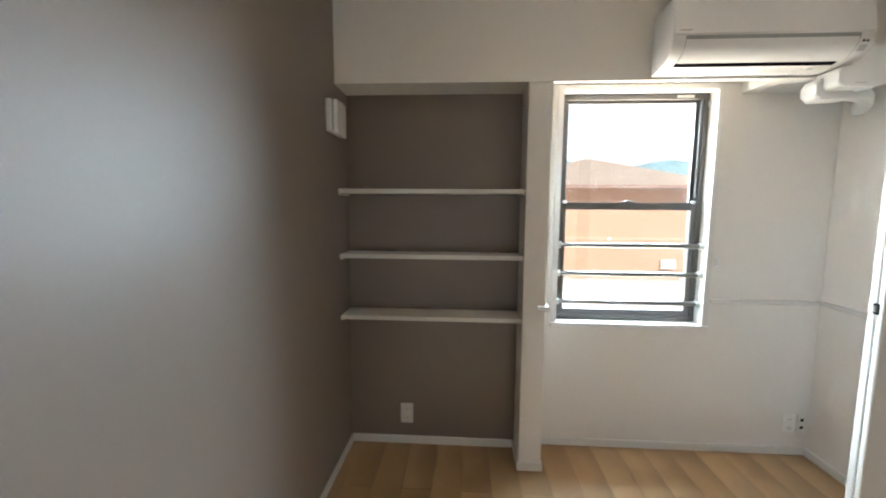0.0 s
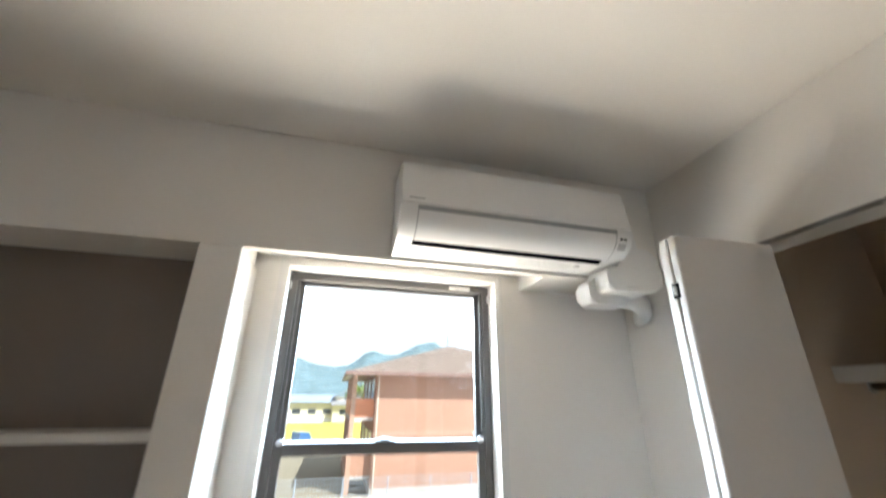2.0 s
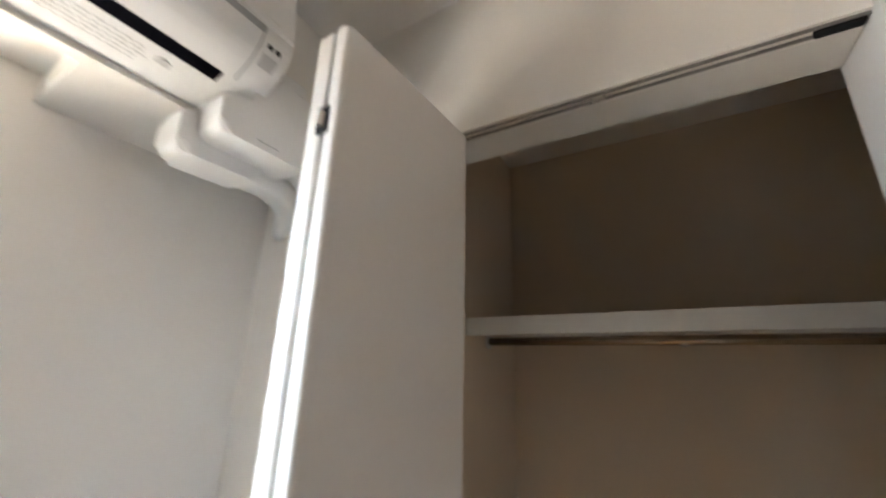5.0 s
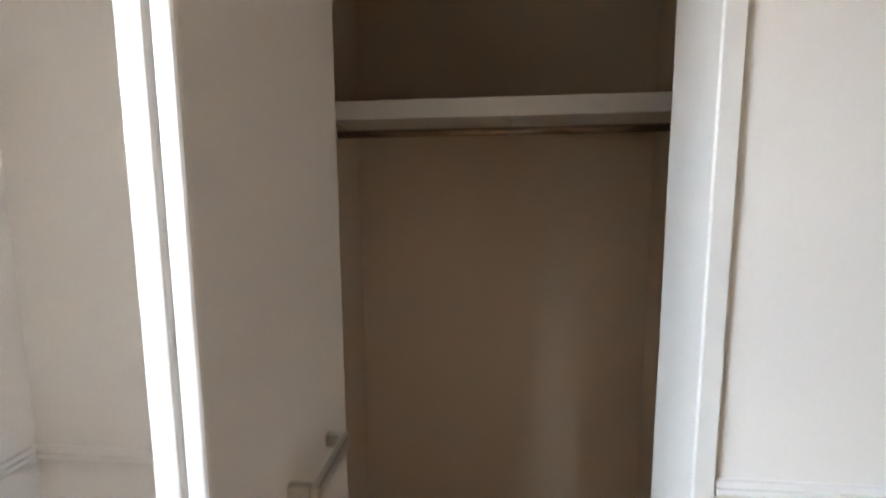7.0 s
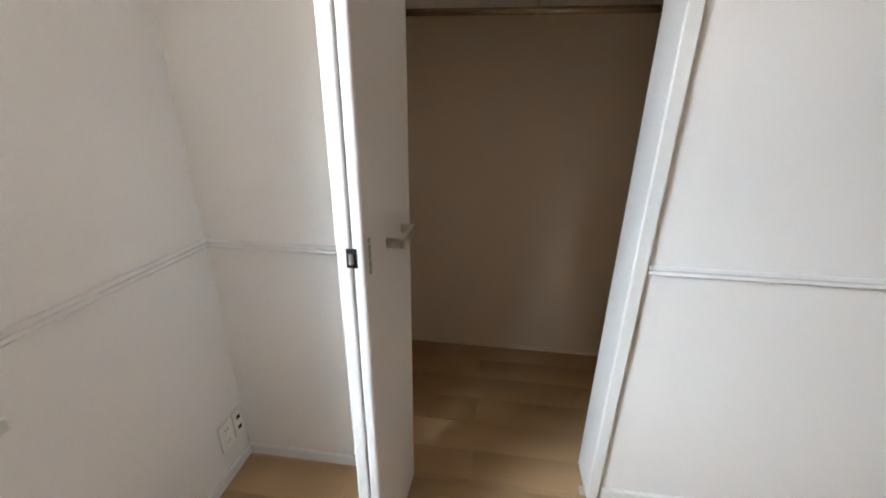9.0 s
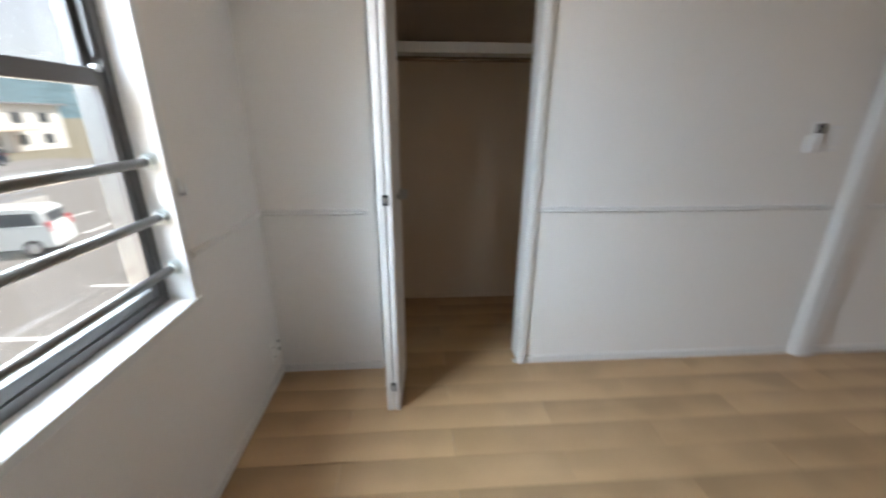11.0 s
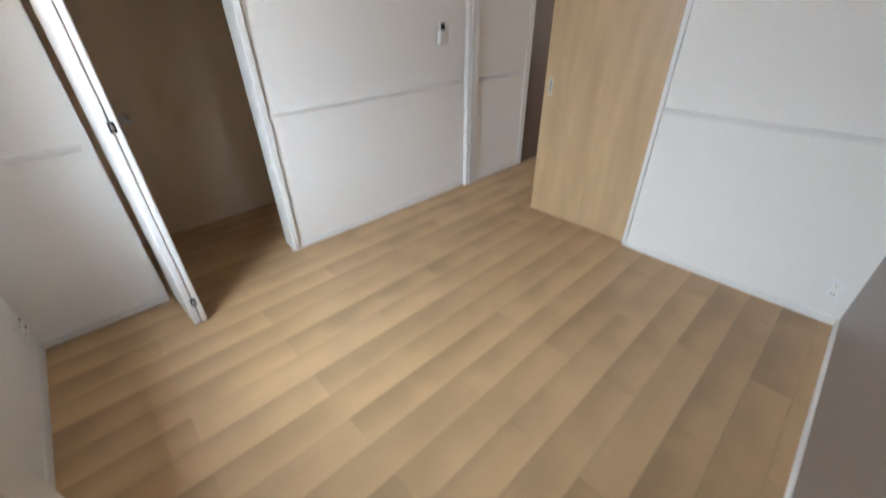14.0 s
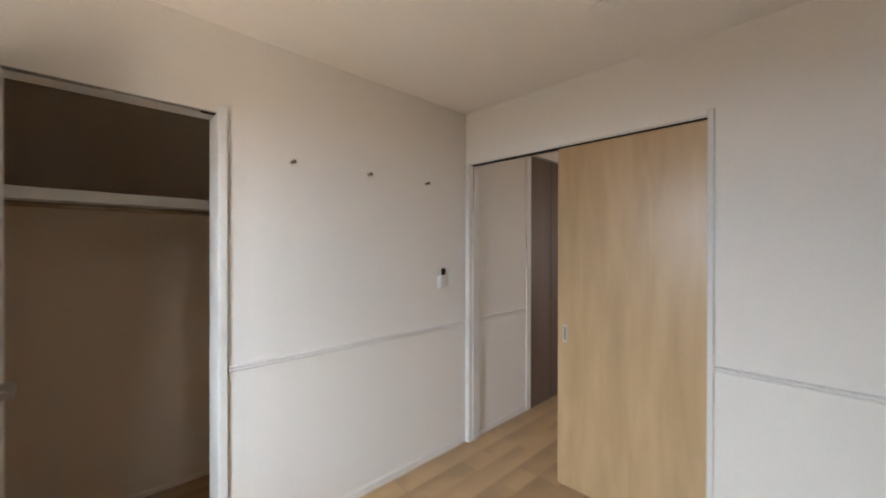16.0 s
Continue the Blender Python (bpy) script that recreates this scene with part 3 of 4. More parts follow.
for z in (1.011, 0.849):
    copy_thing(bar, pose(RX0, 0.272, z))

# ---- niche ----
def niche_shelf(z, label):
    s = thing("niche_shelf", (0.0, WIN, z), label, "shelf", "niche shelves")
    part("board", boxes(((0.002, 0.024, z), (0.943, NB - 0.002, z + 0.02)), bevel=0.003), M_SHELF, s)
    part("front_edge", boxes(((0.002, 0.0195, z - 0.001), (0.943, 0.0235, z + 0.021)), bevel=0.001), M_TRIM, s)
    for x0, x1 in ((0.0, 0.012), (0.933, 0.945)):
        part("cleat", boxes(((x0 + 0.001, 0.03, z - 0.012), (x1 - 0.001, NB - 0.004, z - 0.0005)), bevel=0.002), M_SHELF, s)
    return s


niche_shelf(1.448, "white board shelf in the taupe niche")
niche_shelf(1.113, "white board shelf in the taupe niche")
niche_shelf(0.788, "white board shelf in the taupe niche above an outlet")


def wall_plate(name, centre, normal, w, h, label, category, slots="", depth=0.007, mat=None):
    """A plastic wall plate with its inset; slots: double socket, single socket, rocker or blank."""
    cx, cy, cz = centre
    root = thing(name, centre, label, category)

    def at(u0, u1, v0, v1, d0, d1):
        if normal in "xX":
            s = 1 if normal == "x" else -1
            return ((cx + s * d0, cy + u0, cz + v0), (cx + s * d1, cy + u1, cz + v1))
        s = 1 if normal == "y" else -1
        return ((cx + u0, cy + s * d0, cz + v0), (cx + u1, cy + s * d1, cz + v1))
    plate = part("plate", boxes(at(-w / 2, w / 2, -h / 2, h / 2, 0.0, depth), bevel=0.0025, seg=2), mat or M_PLASTIC, root)
    part("inset", boxes(at(-w * 0.28, w * 0.28, -h * 0.36, h * 0.36, depth + 0.0002, depth + 0.002), bevel=0.0006), M_PLASTIC2, root)
    rows = {"double": (-0.22, 0.22), "single": (0.0,)}.get(slots, ())
    for r in rows:
        for u in (-0.006, 0.006):
            part("slot", boxes(at(u - 0.0012, u + 0.0012, r * h - 0.006, r * h + 0.006, depth + 0.0021, depth + 0.0026)), M_BLACK, root)
    if slots == "holes":
        for r in (-0.2, 0.2):
            part("jack", boxes(at(-0.009, 0.009, r * h - 0.008, r * h + 0.008, depth + 0.0021, depth + 0.0028), bevel=0.0003), M_BLACK, root)
    if slots == "rocker":
        part("rocker", boxes(at(-w * 0.22, w * 0.22, -h * 0.30, h * 0.30, depth + 0.0021, depth + 0.005), bevel=0.001), M_PLASTIC, root)
    return root


wall_plate("outlet", (0.325, NB, 0.185), "Y", 0.072, 0.118, "white wall outlet on the taupe niche wall", "outlet", "double")
wall_plate("outlet", (2.478, WIN, 0.185), "Y", 0.062, 0.11, "white wall outlet low on the window wall", "outlet", "double", mat=M_PLASTIC2)
wall_plate("phone_jack", (2.543, WIN, 0.187), "Y", 0.046, 0.11, "white wall plate with two dark jacks", "outlet", "holes", mat=M_PLASTIC2)
wall_plate("outlet", (0.075, D, 0.185), "y", 0.072, 0.11, "white wall outlet low beside the taupe wall", "outlet", "double")
wall_plate("light_switch", (W, -2.505, 1.21), "X", 0.07, 0.118, "white light switch beside the sliding door", "switch", "rocker")

tassel = thing("tassel_hook", (2.02, WIN, 1.09), "small white curtain tie hook beside the window", "curtain hook")
part("plate", boxes(((2.010, WIN - 0.004, 1.06), (2.030, WIN, 1.12)), bevel=0.0018), M_PLASTIC, tassel)
part("hook", boxes(((2.014, WIN - 0.018, 1.066), (2.026, WIN - 0.0042, 1.074)), ((2.014, WIN - 0.022, 1.066), (2.026, WIN - 0.0182, 1.10)), bevel=0.0015), M_PLASTIC, tassel)

# fresh-air vent on the taupe wall
vent = thing("wall_vent", (0, -0.05, 1.80), "white plastic fresh-air vent on the taupe wall", "wall vent")
part("base", boxes(((0.0, -0.130, 1.725), (0.026, 0.030, 1.875)), bevel=0.006, seg=2), M_PLASTIC, vent)
part("louvre", extrude_profile([(0.036, -0.122), (0.050, -0.115), (0.056, -0.05), (0.050, 0.015), (0.036, 0.022)], "z", 1.715, 1.872, bevel=0.003), M_PLASTIC, vent)
part("slot", boxes(((0.0262, -0.118, 1.732), (0.0358, 0.018, 1.868))), M_GREYP, vent)
part("knob", tube((0.043, -0.05, 1.706), (0.043, -0.05, 1.7145), 0.008, 14), M_PLASTIC, vent)

# ---- air conditioner ----
AX0, AX1 = 1.505, 2.298
ac = thing("air_conditioner", (1.9, 0.0, 1.985), "white wall-mounted split air conditioner above the window", "air conditioner")
LOWER = [(-0.187 + 0.187 * (1 - math.cos(k / 14 * math.pi / 2)) ** 1.15, 2.092 - 0.106 * math.sin(k / 14 * math.pi / 2) ** 1.0) for k in range(15)]


def ac_curve(u0, u1, n, out):
    """Points along the unit's curved underside, from its front down to the wall, pushed outwards."""
    pts = []
    for k in range(n + 1):
        u = (u0 + (u1 - u0) * k / n) * 14
        i0 = min(int(u), 13)
        p = Vector(LOWER[i0]).lerp(Vector(LOWER[i0 + 1]), u - i0)
        d = (Vector(LOWER[i0 + 1]) - Vector(LOWER[i0])).normalized()
        pts.append((p.x + d.y * out, p.y - d.x * out))
    return pts


def strip(u0, u1, n, low, high):
    return ac_curve(u0, u1, n, high) + list(reversed(ac_curve(u0, u1, n, low)))


part("body", extrude_profile([(-0.001, 2.252), (-0.155, 2.249), (-0.163, 2.246), (-0.167, 2.240)] + LOWER[:-1] + [(-0.001, 1.986)], "x", AX0, AX1, bevel=0.005, seg=3), M_PLASTIC, ac, smooth=False)
part("front_panel", extrude_profile(rounded([(-0.1675, 2.245), (-0.1720, 2.2445), (-0.1925, 2.098), (-0.1872, 2.0935)], 0.002, 2), "x", AX0 + 0.002, AX1 - 0.002, bevel=0.002), M_PLASTIC, ac)
part("panel_gap", extrude_profile(strip(0.0, 0.09, 3, -0.002, 0.0006), "x", AX0 + 0.052, AX1 - 0.056), M_GREYP, ac, "grey intake gap above the flap")
part("flap", extrude_profile(strip(0.10, 0.60, 18, -0.002, 0.0028), "x", AX0 + 0.056, AX1 - 0.062, bevel=0.0008), M_PLASTIC, ac)
# no recess here; a surface strip carries the outlet's shade as colour
part("outlet_slot_shade", extrude_profile(strip(0.605, 0.70, 4, -0.003, 0.0006), "x", AX0 + 0.050, AX1 - 0.078), M_SLOT_SHADE, ac, "black strip painted for the shade in the air outlet")
for x in (AX0 + 0.0515, AX1 - 0.0605):
    part("side_seam", extrude_profile(strip(0.10, 0.60, 12, -0.002, 0.0008), "x", x, x + 0.003), M_GREYP, ac)
part("badge", boxes(((AX0 + 0.024, -0.1908, 2.108), (AX0 + 0.072, -0.1878, 2.114))), M_GREYP, ac, "small grey maker's mark")
part("badge", boxes(((AX1 - 0.06, -0.1908, 2.108), (AX1 - 0.035, -0.1878, 2.111))), M_GREYP, ac)
for i in range(2):
    part("indicator", extrude_profile(strip(0.16, 0.21, 2, -0.001, 0.0007), "x", AX1 - 0.046 + i * 0.016, AX1 - 0.036 + i * 0.016), M_BLACK, ac)
part("receiver_window", extrude_profile(strip(0.27, 0.40, 4, -0.001, 0.0007), "x", AX1 - 0.048, AX1 - 0.018), M_NOTICE, ac, "grey remote receiver window")
lab = bmesh.new()
rnd_l = random.Random(4)
for i in range(5):
    x = 1.925
    while x < 2.11:
        w = rnd_l.uniform(0.006, 0.022)
        (y0, z0), (y1, z1) = ac_curve(0.755 + i * 0.03, 0.755 + i * 0.03 + 0.012, 1, 0.0004)
        vs = [lab.verts.new(c) for c in ((x, y0, z0), (x + w, y0, z0), (x + w, y1, z1), (x, y1, z1))]
        lab.faces.new(vs)
        x += w + 0.004
part("printed_notice", lab, M_NOTICE, ac, "small grey printed notice bars")
(y0, z0), (y1, z1) = ac_curve(0.80, 0.84, 1, 0.0)
part("round_label", tube((2.15, y0, z0 - 0.0008), (2.15, y0, z0 + 0.003), 0.012, 18), M_NOTICE, ac)

duct = thing("pipe_cover", (2.3, 0.0, 1.9), "white plastic pipe cover beside the air conditioner", "pipe cover")
part("box_cover", extrude_profile(rounded([(2.230, 1.900), (2.228, 1.984), (2.300, 1.988), (2.302, 2.062), (2.436, 2.062), (2.468, 1.945), (2.41, 1.902)], 0.024, 4), "y", -0.122, -0.001, bevel=0.014, seg=3), M_PLASTIC, duct)
part("elbow", extrude_profile(rounded([(2.204, 1.866), (2.200, 1.952), (2.240, 1.960), (2.26, 1.945), (2.34, 1.940), (2.37, 1.870)], 0.024, 4), "y", -0.052, 0.03, bevel=0.018, seg=3), M_PLASTIC, duct)
part("wall_bend", sweep([(2.225, -0.010, 1.908), (2.30, -0.009, 1.907), (2.36, -0.004, 1.906), (2.42, 0.006, 1.905), (2.47, 0.026, 1.902), (2.51, 0.054, 1.897), (2.54, 0.088, 1.890), (2.562, 0.122, 1.881), (2.592, 0.160, 1.870)], 0.031, 0.031, 20), M_PLASTIC, duct, smooth=True)
part("seam", boxes(((2.300, -0.1226, 1.915), (2.345, -0.1205, 1.9165))), M_GREYP, duct)
plug = thing("wall_socket", (2.44, 0.0, 2.13), "white wall socket with the unit's plug", "outlet")
part("plate", boxes(((2.395, -0.014, 2.07), (2.465, -0.0005, 2.19)), bevel=0.004, seg=2), M_PLASTIC, plug)
part("plug", boxes(((2.412, -0.040, 2.10), (2.448, -0.0145, 2.14)), bevel=0.005, seg=2), M_PLASTIC, plug)
cord = bpy.data.curves.new("cord", "CURVE")
cord.dimensions, cord.bevel_depth, cord.bevel_resolution = "3D", 0.0028, 2
sp = cord.splines.new("BEZIER")
sp.bezier_points.add(3)
for bp_, c in zip(sp.bezier_points, ((2.43, -0.035, 2.10), (2.44, -0.04, 2.035), (2.39, -0.03, 2.07), (2.30, -0.03, 2.06))):
    bp_.co = Vector(c) - Vector((2.44, 0.0, 2.13))
    bp_.handle_left_type = bp_.handle_right_type = "AUTO"
cob = new("cord", cord)
cord.materials.append(M_PLASTIC)
cob.parent = plug

# ---- closet ----
fold = thing("folding_door", (2.575, -0.39, 0), "white folding closet door standing folded open", "folding door")
DX0, DX1, DZ0, DZ1 = 2.238, 2.572, 0.008, 1.985
front_leaf = part("leaf", extrude_profile(rounded([(DX0, -0.400), (DX0, -0.3745), (DX1, -0.393), (DX1, -0.420)], 0.008, 4), "z", DZ0, DZ1, bevel=0.004), M_DOORW, fold)
back_leaf = part("leaf", extrude_profile(rounded([(DX0, -0.3715), (DX0, -0.341), (DX1, -0.322), (DX1, -0.352)], 0.006, 3), "z", DZ0, DZ1, bevel=0.004), M_DOORW, fold)
for z in (1.833, 0.997, 0.139):
    h = part("hinge", boxes(((DX0 - 0.0015, -0.3850, z - 0.021), (DX0 + 0.004, -0.3615, z + 0.021)), bevel=0.001), M_BLACK, fold, "dark leaf hinge")
    part("hinge_pin", tube((DX0 - 0.003, -0.373, z - 0.011), (DX0 - 0.003, -0.373, z + 0.011), 0.005, 12), M_SILVER, h)
pull = part("handle", boxes(((2.366, -0.452, 0.974), (2.498, -0.440, 0.996)), bevel=0.002), M_SILVER, fold, "satin steel bar handle")
for x in (2.367, 2.485):
    part("handle_foot", boxes(((x, -0.4395, 0.974), (x + 0.012, -0.4085, 0.996)), bevel=0.0012), M_SILVER, pull)
for i, (z, h) in enumerate(((1.024, 0.010), (1.008, 0.012), (0.988, 0.017), (0.972, 0.012), (0.955, 0.014))):
    part("sticker_mark", boxes(((2.259, -0.4046 - 0.0006 * (i % 2), z), (2.268 - 0.002 * (i % 2), -0.4015, z + h))), M_GREYP, fold)

shelf = thing("closet_shelf", (3.2, -0.75, 1.62), "white closet shelf board with a front fascia", "shelf")
part("board", boxes(((3.022, -1.318, 1.645), (3.428, -0.202, 1.665)), bevel=0.002), M_SHELF, shelf)
part("fascia", boxes(((3.002, -1.318, 1.617), (3.021, -0.202, 1.669)), bevel=0.002), M_SHELF, shelf)
rod = thing("hanging_rod", (3.17, -0.75, 1.605), "chrome clothes rod under the closet shelf", "clothes rod")
part("tube", tube((3.17, -1.312, 1.609), (3.17, -0.208, 1.609), 0.0125, 20), M_ROD, rod, smooth=True)
for y in (-0.206, -1.314):
    part("flange", tube((3.17, y, 1.609), (3.17, y + (0.005 if y > -0.5 else -0.005), 1.609), 0.024, 20), M_SILVER, rod)
part("hanger_bracket", boxes(((3.166, -0.772, 1.621), (3.174, -0.764, 1.6445)), bevel=0.001), M_SILVER, rod)
part("saddle", boxes(((3.156, -0.777, 1.592), (3.184, -0.759, 1.596)), bevel=0.001), M_SILVER, rod)

# ---- sliding door ----
slide = thing("sliding_door", (1.47, D - 0.035, 0), "light oak sliding door pushed half open", "sliding door")
SX0, SX1 = 1.0925, 1.849
part("leaf", boxes(((SX0, D - 0.050, 0.011), (SX1, D - 0.016, 2.013)), bevel=0.002), M_OAK, slide)
hd = part("handle", boxes(((1.788, D - 0.0158, 0.865), (1.814, D - 0.0135, 0.965)), bevel=0.001), M_SILVER, slide, "recessed steel finger pull")
part("pull_recess", boxes(((1.794, D - 0.0134, 0.874), (1.808, D - 0.0128, 0.956))), M_STEELGREY, hd)

# ---- wall things beside the door ----
for y in (-1.365, -1.813, -2.259):
    pg = thing("wall_hook", (W, y, 1.842), "small dark wooden peg hook on the wall", "wall hook", "wall pegs")
    part("rose", tube((W - 0.004, y, 1.842), (W - 0.0005, y, 1.842), 0.010, 16), M_SILVER, pg)
    part("peg", tube((W - 0.034, y, 1.842), (W - 0.0042, y, 1.842), 0.010, 16, 0.006), M_HOOK, pg, smooth=False)

rem = thing("remote_control", (W, -2.395, 1.21), "white air conditioner remote in its wall holder", "remote control")
part("holder", boxes(((W - 0.022, -2.425, 1.145), (W - 0.0005, -2.365, 1.225)), bevel=0.004, seg=2), M_PLASTIC, rem)
rb = part("remote", boxes(((W - 0.030, -2.421, 1.152), (W - 0.0225, -2.369, 1.288)), bevel=0.003, seg=2), M_PLASTIC, rem)
part("display", boxes(((W - 0.0312, -2.415, 1.235), (W - 0.0302, -2.375, 1.28))), M_BLACK, rb, "dark display")

rose = thing("ceiling_socket", (1.324, -2.074, CEIL), "white round ceiling light socket", "ceiling socket")
part("base", tube((1.324, -2.074, CEIL - 0.022), (1.324, -2.074, CEIL - 0.0005), 0.05, 28), M_PLASTIC, rose)
part("contact_ring", tube((1.324, -2.074, CEIL - 0.028), (1.324, -2.074, CEIL - 0.0222), 0.03, 24), M_PLASTIC2, rose)

# ---- hall ----
hall_door = thing("hall_door", (HX, -3.9, 0), "dark walnut hall door in a white frame", "door")
part("leaf", boxes(((HX + 0.012, -3.862, 0.008), (HX + 0.048, -3.492, 2.238)), bevel=0.002), M_BROWN, hall_door)
part("leaf", boxes(((HX + 0.012, -4.24, 0.008), (HX + 0.048, -3.872, 2.238)), bevel=0.002), M_BROWN, hall_door)
part("frame", boxes(((HX - 0.012, -3.488, 0), (2.68, -3.425, 2.285)), ((HX - 0.012, -4.305, 0), (2.68, -4.245, 2.285)), ((HX - 0.012, -4.245, 2.248), (2.68, -3.488, 2.285))), M_TRIM, hall_door)
# black sheet added behind the leaves so the gaps round them stay dark
part("gap_shade_sheet", boxes(((HX + 0.06, -4.244, 0.002), (HX + 0.07, -3.489, 2.247))), M_BLACK, hall_door)

# ---- outdoors ----
G = -3.1
gb = bmesh.new()
bmesh.ops.create_grid(gb, x_segments=2, y_segments=2, size=3500, matrix=Matrix.Translation((0, 0, G - 0.03)))
solid("ground", gb, M_GROUND, "dry open ground reaching to the hills", "ground", "structure")
solid("parking_lot", boxes(((-14, 0.5, G - 0.02), (46, 15.4, G + 0.0)), ((14, 15.4, G - 0.02), (46, 40, G))), M_ASPHALT, "sunlit grey asphalt parking lot", "parking lot", "structure")
marks = bmesh.new()
for x in np.arange(-10.4, 13, 2.7):
    for dx in (-0.2, 0.2):
        add_box(marks, (x + dx - 0.06, 10.9, G + 0.001), (x + dx + 0.06, 14.3, G + 0.006))
    add_box(marks, (x - 0.14, 10.9, G + 0.001), (x + 0.14, 11.02, G + 0.006))
for y in np.arange(4.5, 30, 2.7):
    add_box(marks, (16.2, y, G + 0.001), (20.2, y + 0.12, G + 0.006))
for x in np.arange(5.5, 14, 2.7):
    add_box(marks, (x, 3.4, G + 0.001), (x + 0.12, 8.4, G + 0.006))
solid("parking_lines", marks, M_PAINT, "white painted parking bay lines", "road marking", "structure")
for i, x in enumerate(np.arange(-12, 14.0, 0.6)):
    solid("kerb_block", boxes(((x, 15.2, G - 0.02), (x + 0.594, 15.4, G + 0.15)), bevel=0.015), M_CONC if i % 2 else M_CONCD,
          "concrete kerb block at the parking edge" if i % 2 else "dark concrete kerb block at the parking edge", "kerb", "structure", "parking kerb blocks")
for x in np.arange(-9.9, 12, 2.7):
    for dx in (0.55, 1.55):
        st = solid("wheel_stop", extrude_profile([(14.35, G), (14.38, G + 0.1), (14.47, G + 0.1), (14.5, G)], "x", x + dx, x + dx + 0.6, bevel=0.01), M_CONC,
                   "pale concrete wheel stop in a parking bay", "wheel stop", "", "wheel stops")
solid("pavement", boxes(((-14, 15.42, G - 0.02), (14, 18.6, G + 0.11))), M_CONC, "pale concrete strip before the fence", "pavement", "structure")

fence = thing("fence", (8, 18.9, G), "blue-grey mesh fence on a low concrete wall", "fence")
part("low_wall", boxes(((-2.0, 18.82, G - 0.02), (22, 18.98, G + 0.45)), bevel=0.01), M_CONC, fence)
for x in np.arange(-1.9, 22, 2.0):
    part("post", tube((x, 18.9, G + 0.45), (x, 18.9, G + 1.25), 0.03, 8), M_FENCE, fence)
for z in (0.55, 0.8, 1.02, 1.22):
    part("rail", tube((-1.95, 18.9, G + z), (21.9, 18.9, G + z), 0.014, 6), M_FENCE, fence)
fb = bmesh.new()
for x in np.arange(-1.9, 21.9, 0.14):
    add_tube(fb, (x, 18.9, G + 0.5), (x, 18.9, G + 1.22), 0.006, 4)
tagged(part("mesh_wires", fb, M_FENCE, fence), kind="stuff")


def far_window(house, x, y, z, w, h, normal, glass=None):
    """A far house's window: frame and pane, set on its wall."""
    if normal == "y":
        fr = boxes(((x - w / 2, y - 0.05, z), (x - w / 2 + 0.06, y + 0.05, z + h)), ((x + w / 2 - 0.06, y - 0.05, z), (x + w / 2, y + 0.05, z + h)),
                   ((x - w / 2 + 0.06, y - 0.05, z), (x + w / 2 - 0.06, y + 0.05, z + 0.06)), ((x - w / 2 + 0.06, y - 0.05, z + h - 0.06), (x + w / 2 - 0.06, y + 0.05, z + h)))
        pn = boxes(((x - w / 2 + 0.06, y - 0.02, z + 0.06), (x + w / 2 - 0.06, y + 0.02, z + h - 0.06)))
    else:
        fr = boxes(((x - 0.05, y - w / 2, z), (x + 0.05, y - w / 2 + 0.06, z + h)), ((x - 0.05, y + w / 2 - 0.06, z), (x + 0.05, y + w / 2, z + h)),
                   ((x - 0.05, y - w / 2 + 0.06, z), (x + 0.05, y + w / 2 - 0.06, z + 0.06)), ((x - 0.05, y - w / 2 + 0.06, z + h - 0.06), (x + 0.05, y + w / 2 - 0.06, z + h)))
        pn = boxes(((x - 0.02, y - w / 2 + 0.06, z + 0.06), (x + 0.02, y + w / 2 - 0.06, z + h - 0.06)))
    win = part("window", fr, M_WHITEW, house)
    part("pane", pn, glass or M_WINDK, win)


def hip_roof(house, x0, x1, y0, y1, z, rise, run, mat, axis="x"):
    """A hipped roof in overlapping tile courses, over a soffit slab and a gutter."""
    part("soffit", boxes(((x0, y0, z - 0.12), (x1, y1, z))), M_EAVE, house)
    bm = bmesh.new()
    n = 16
    for i in range(n):
        f0, f1 = i / n, (i + 1) / n
        def ring(f, dz):
            return [bm.verts.new((x0 + (run if axis == "x" else (x1 - x0) / 2 - 0.01) * f, y0 + ((y1 - y0) / 2 - 0.01 if axis == "x" else run) * f, z + rise * f + dz)),
                    bm.verts.new((x1 - (run if axis == "x" else (x1 - x0) / 2 - 0.01) * f, y0 + ((y1 - y0) / 2 - 0.01 if axis == "x" else run) * f, z + rise * f + dz)),
                    bm.verts.new((x1 - (run if axis == "x" else (x1 - x0) / 2 - 0.01) * f, y1 - ((y1 - y0) / 2 - 0.01 if axis == "x" else run) * f, z + rise * f + dz)),
                    bm.verts.new((x0 + (run if axis == "x" else (x1 - x0) / 2 - 0.01) * f, y1 - ((y1 - y0) / 2 - 0.01 if axis == "x" else run) * f, z + rise * f + dz))]
        a0, a1, b0 = ring(f0, 0.05), ring(f1, 0.015), ring(f0, 0.0)
        for j in range(4):
            k = (j + 1) % 4
            bm.faces.new((a0[j], a0[k], a1[k], a1[j]))
            bm.faces.new((b0[j], b0[k], a0[k], a0[j]))
    part("roof", bm, mat, house)
    for lo, hi in (((x0 - 0.1, y0 - 0.1, z - 0.14), (x1 + 0.1, y0, z + 0.03)), ((x0 - 0.1, y1, z - 0.14), (x1 + 0.1, y1 + 0.1, z + 0.03)), ((x0 - 0.1, y0, z - 0.14), (x0, y1, z + 0.03)), ((x1, y0, z - 0.14), (x1 + 0.1, y1, z + 0.03))):
        part("gutter", boxes((lo, hi)), M_GUTTER, house)


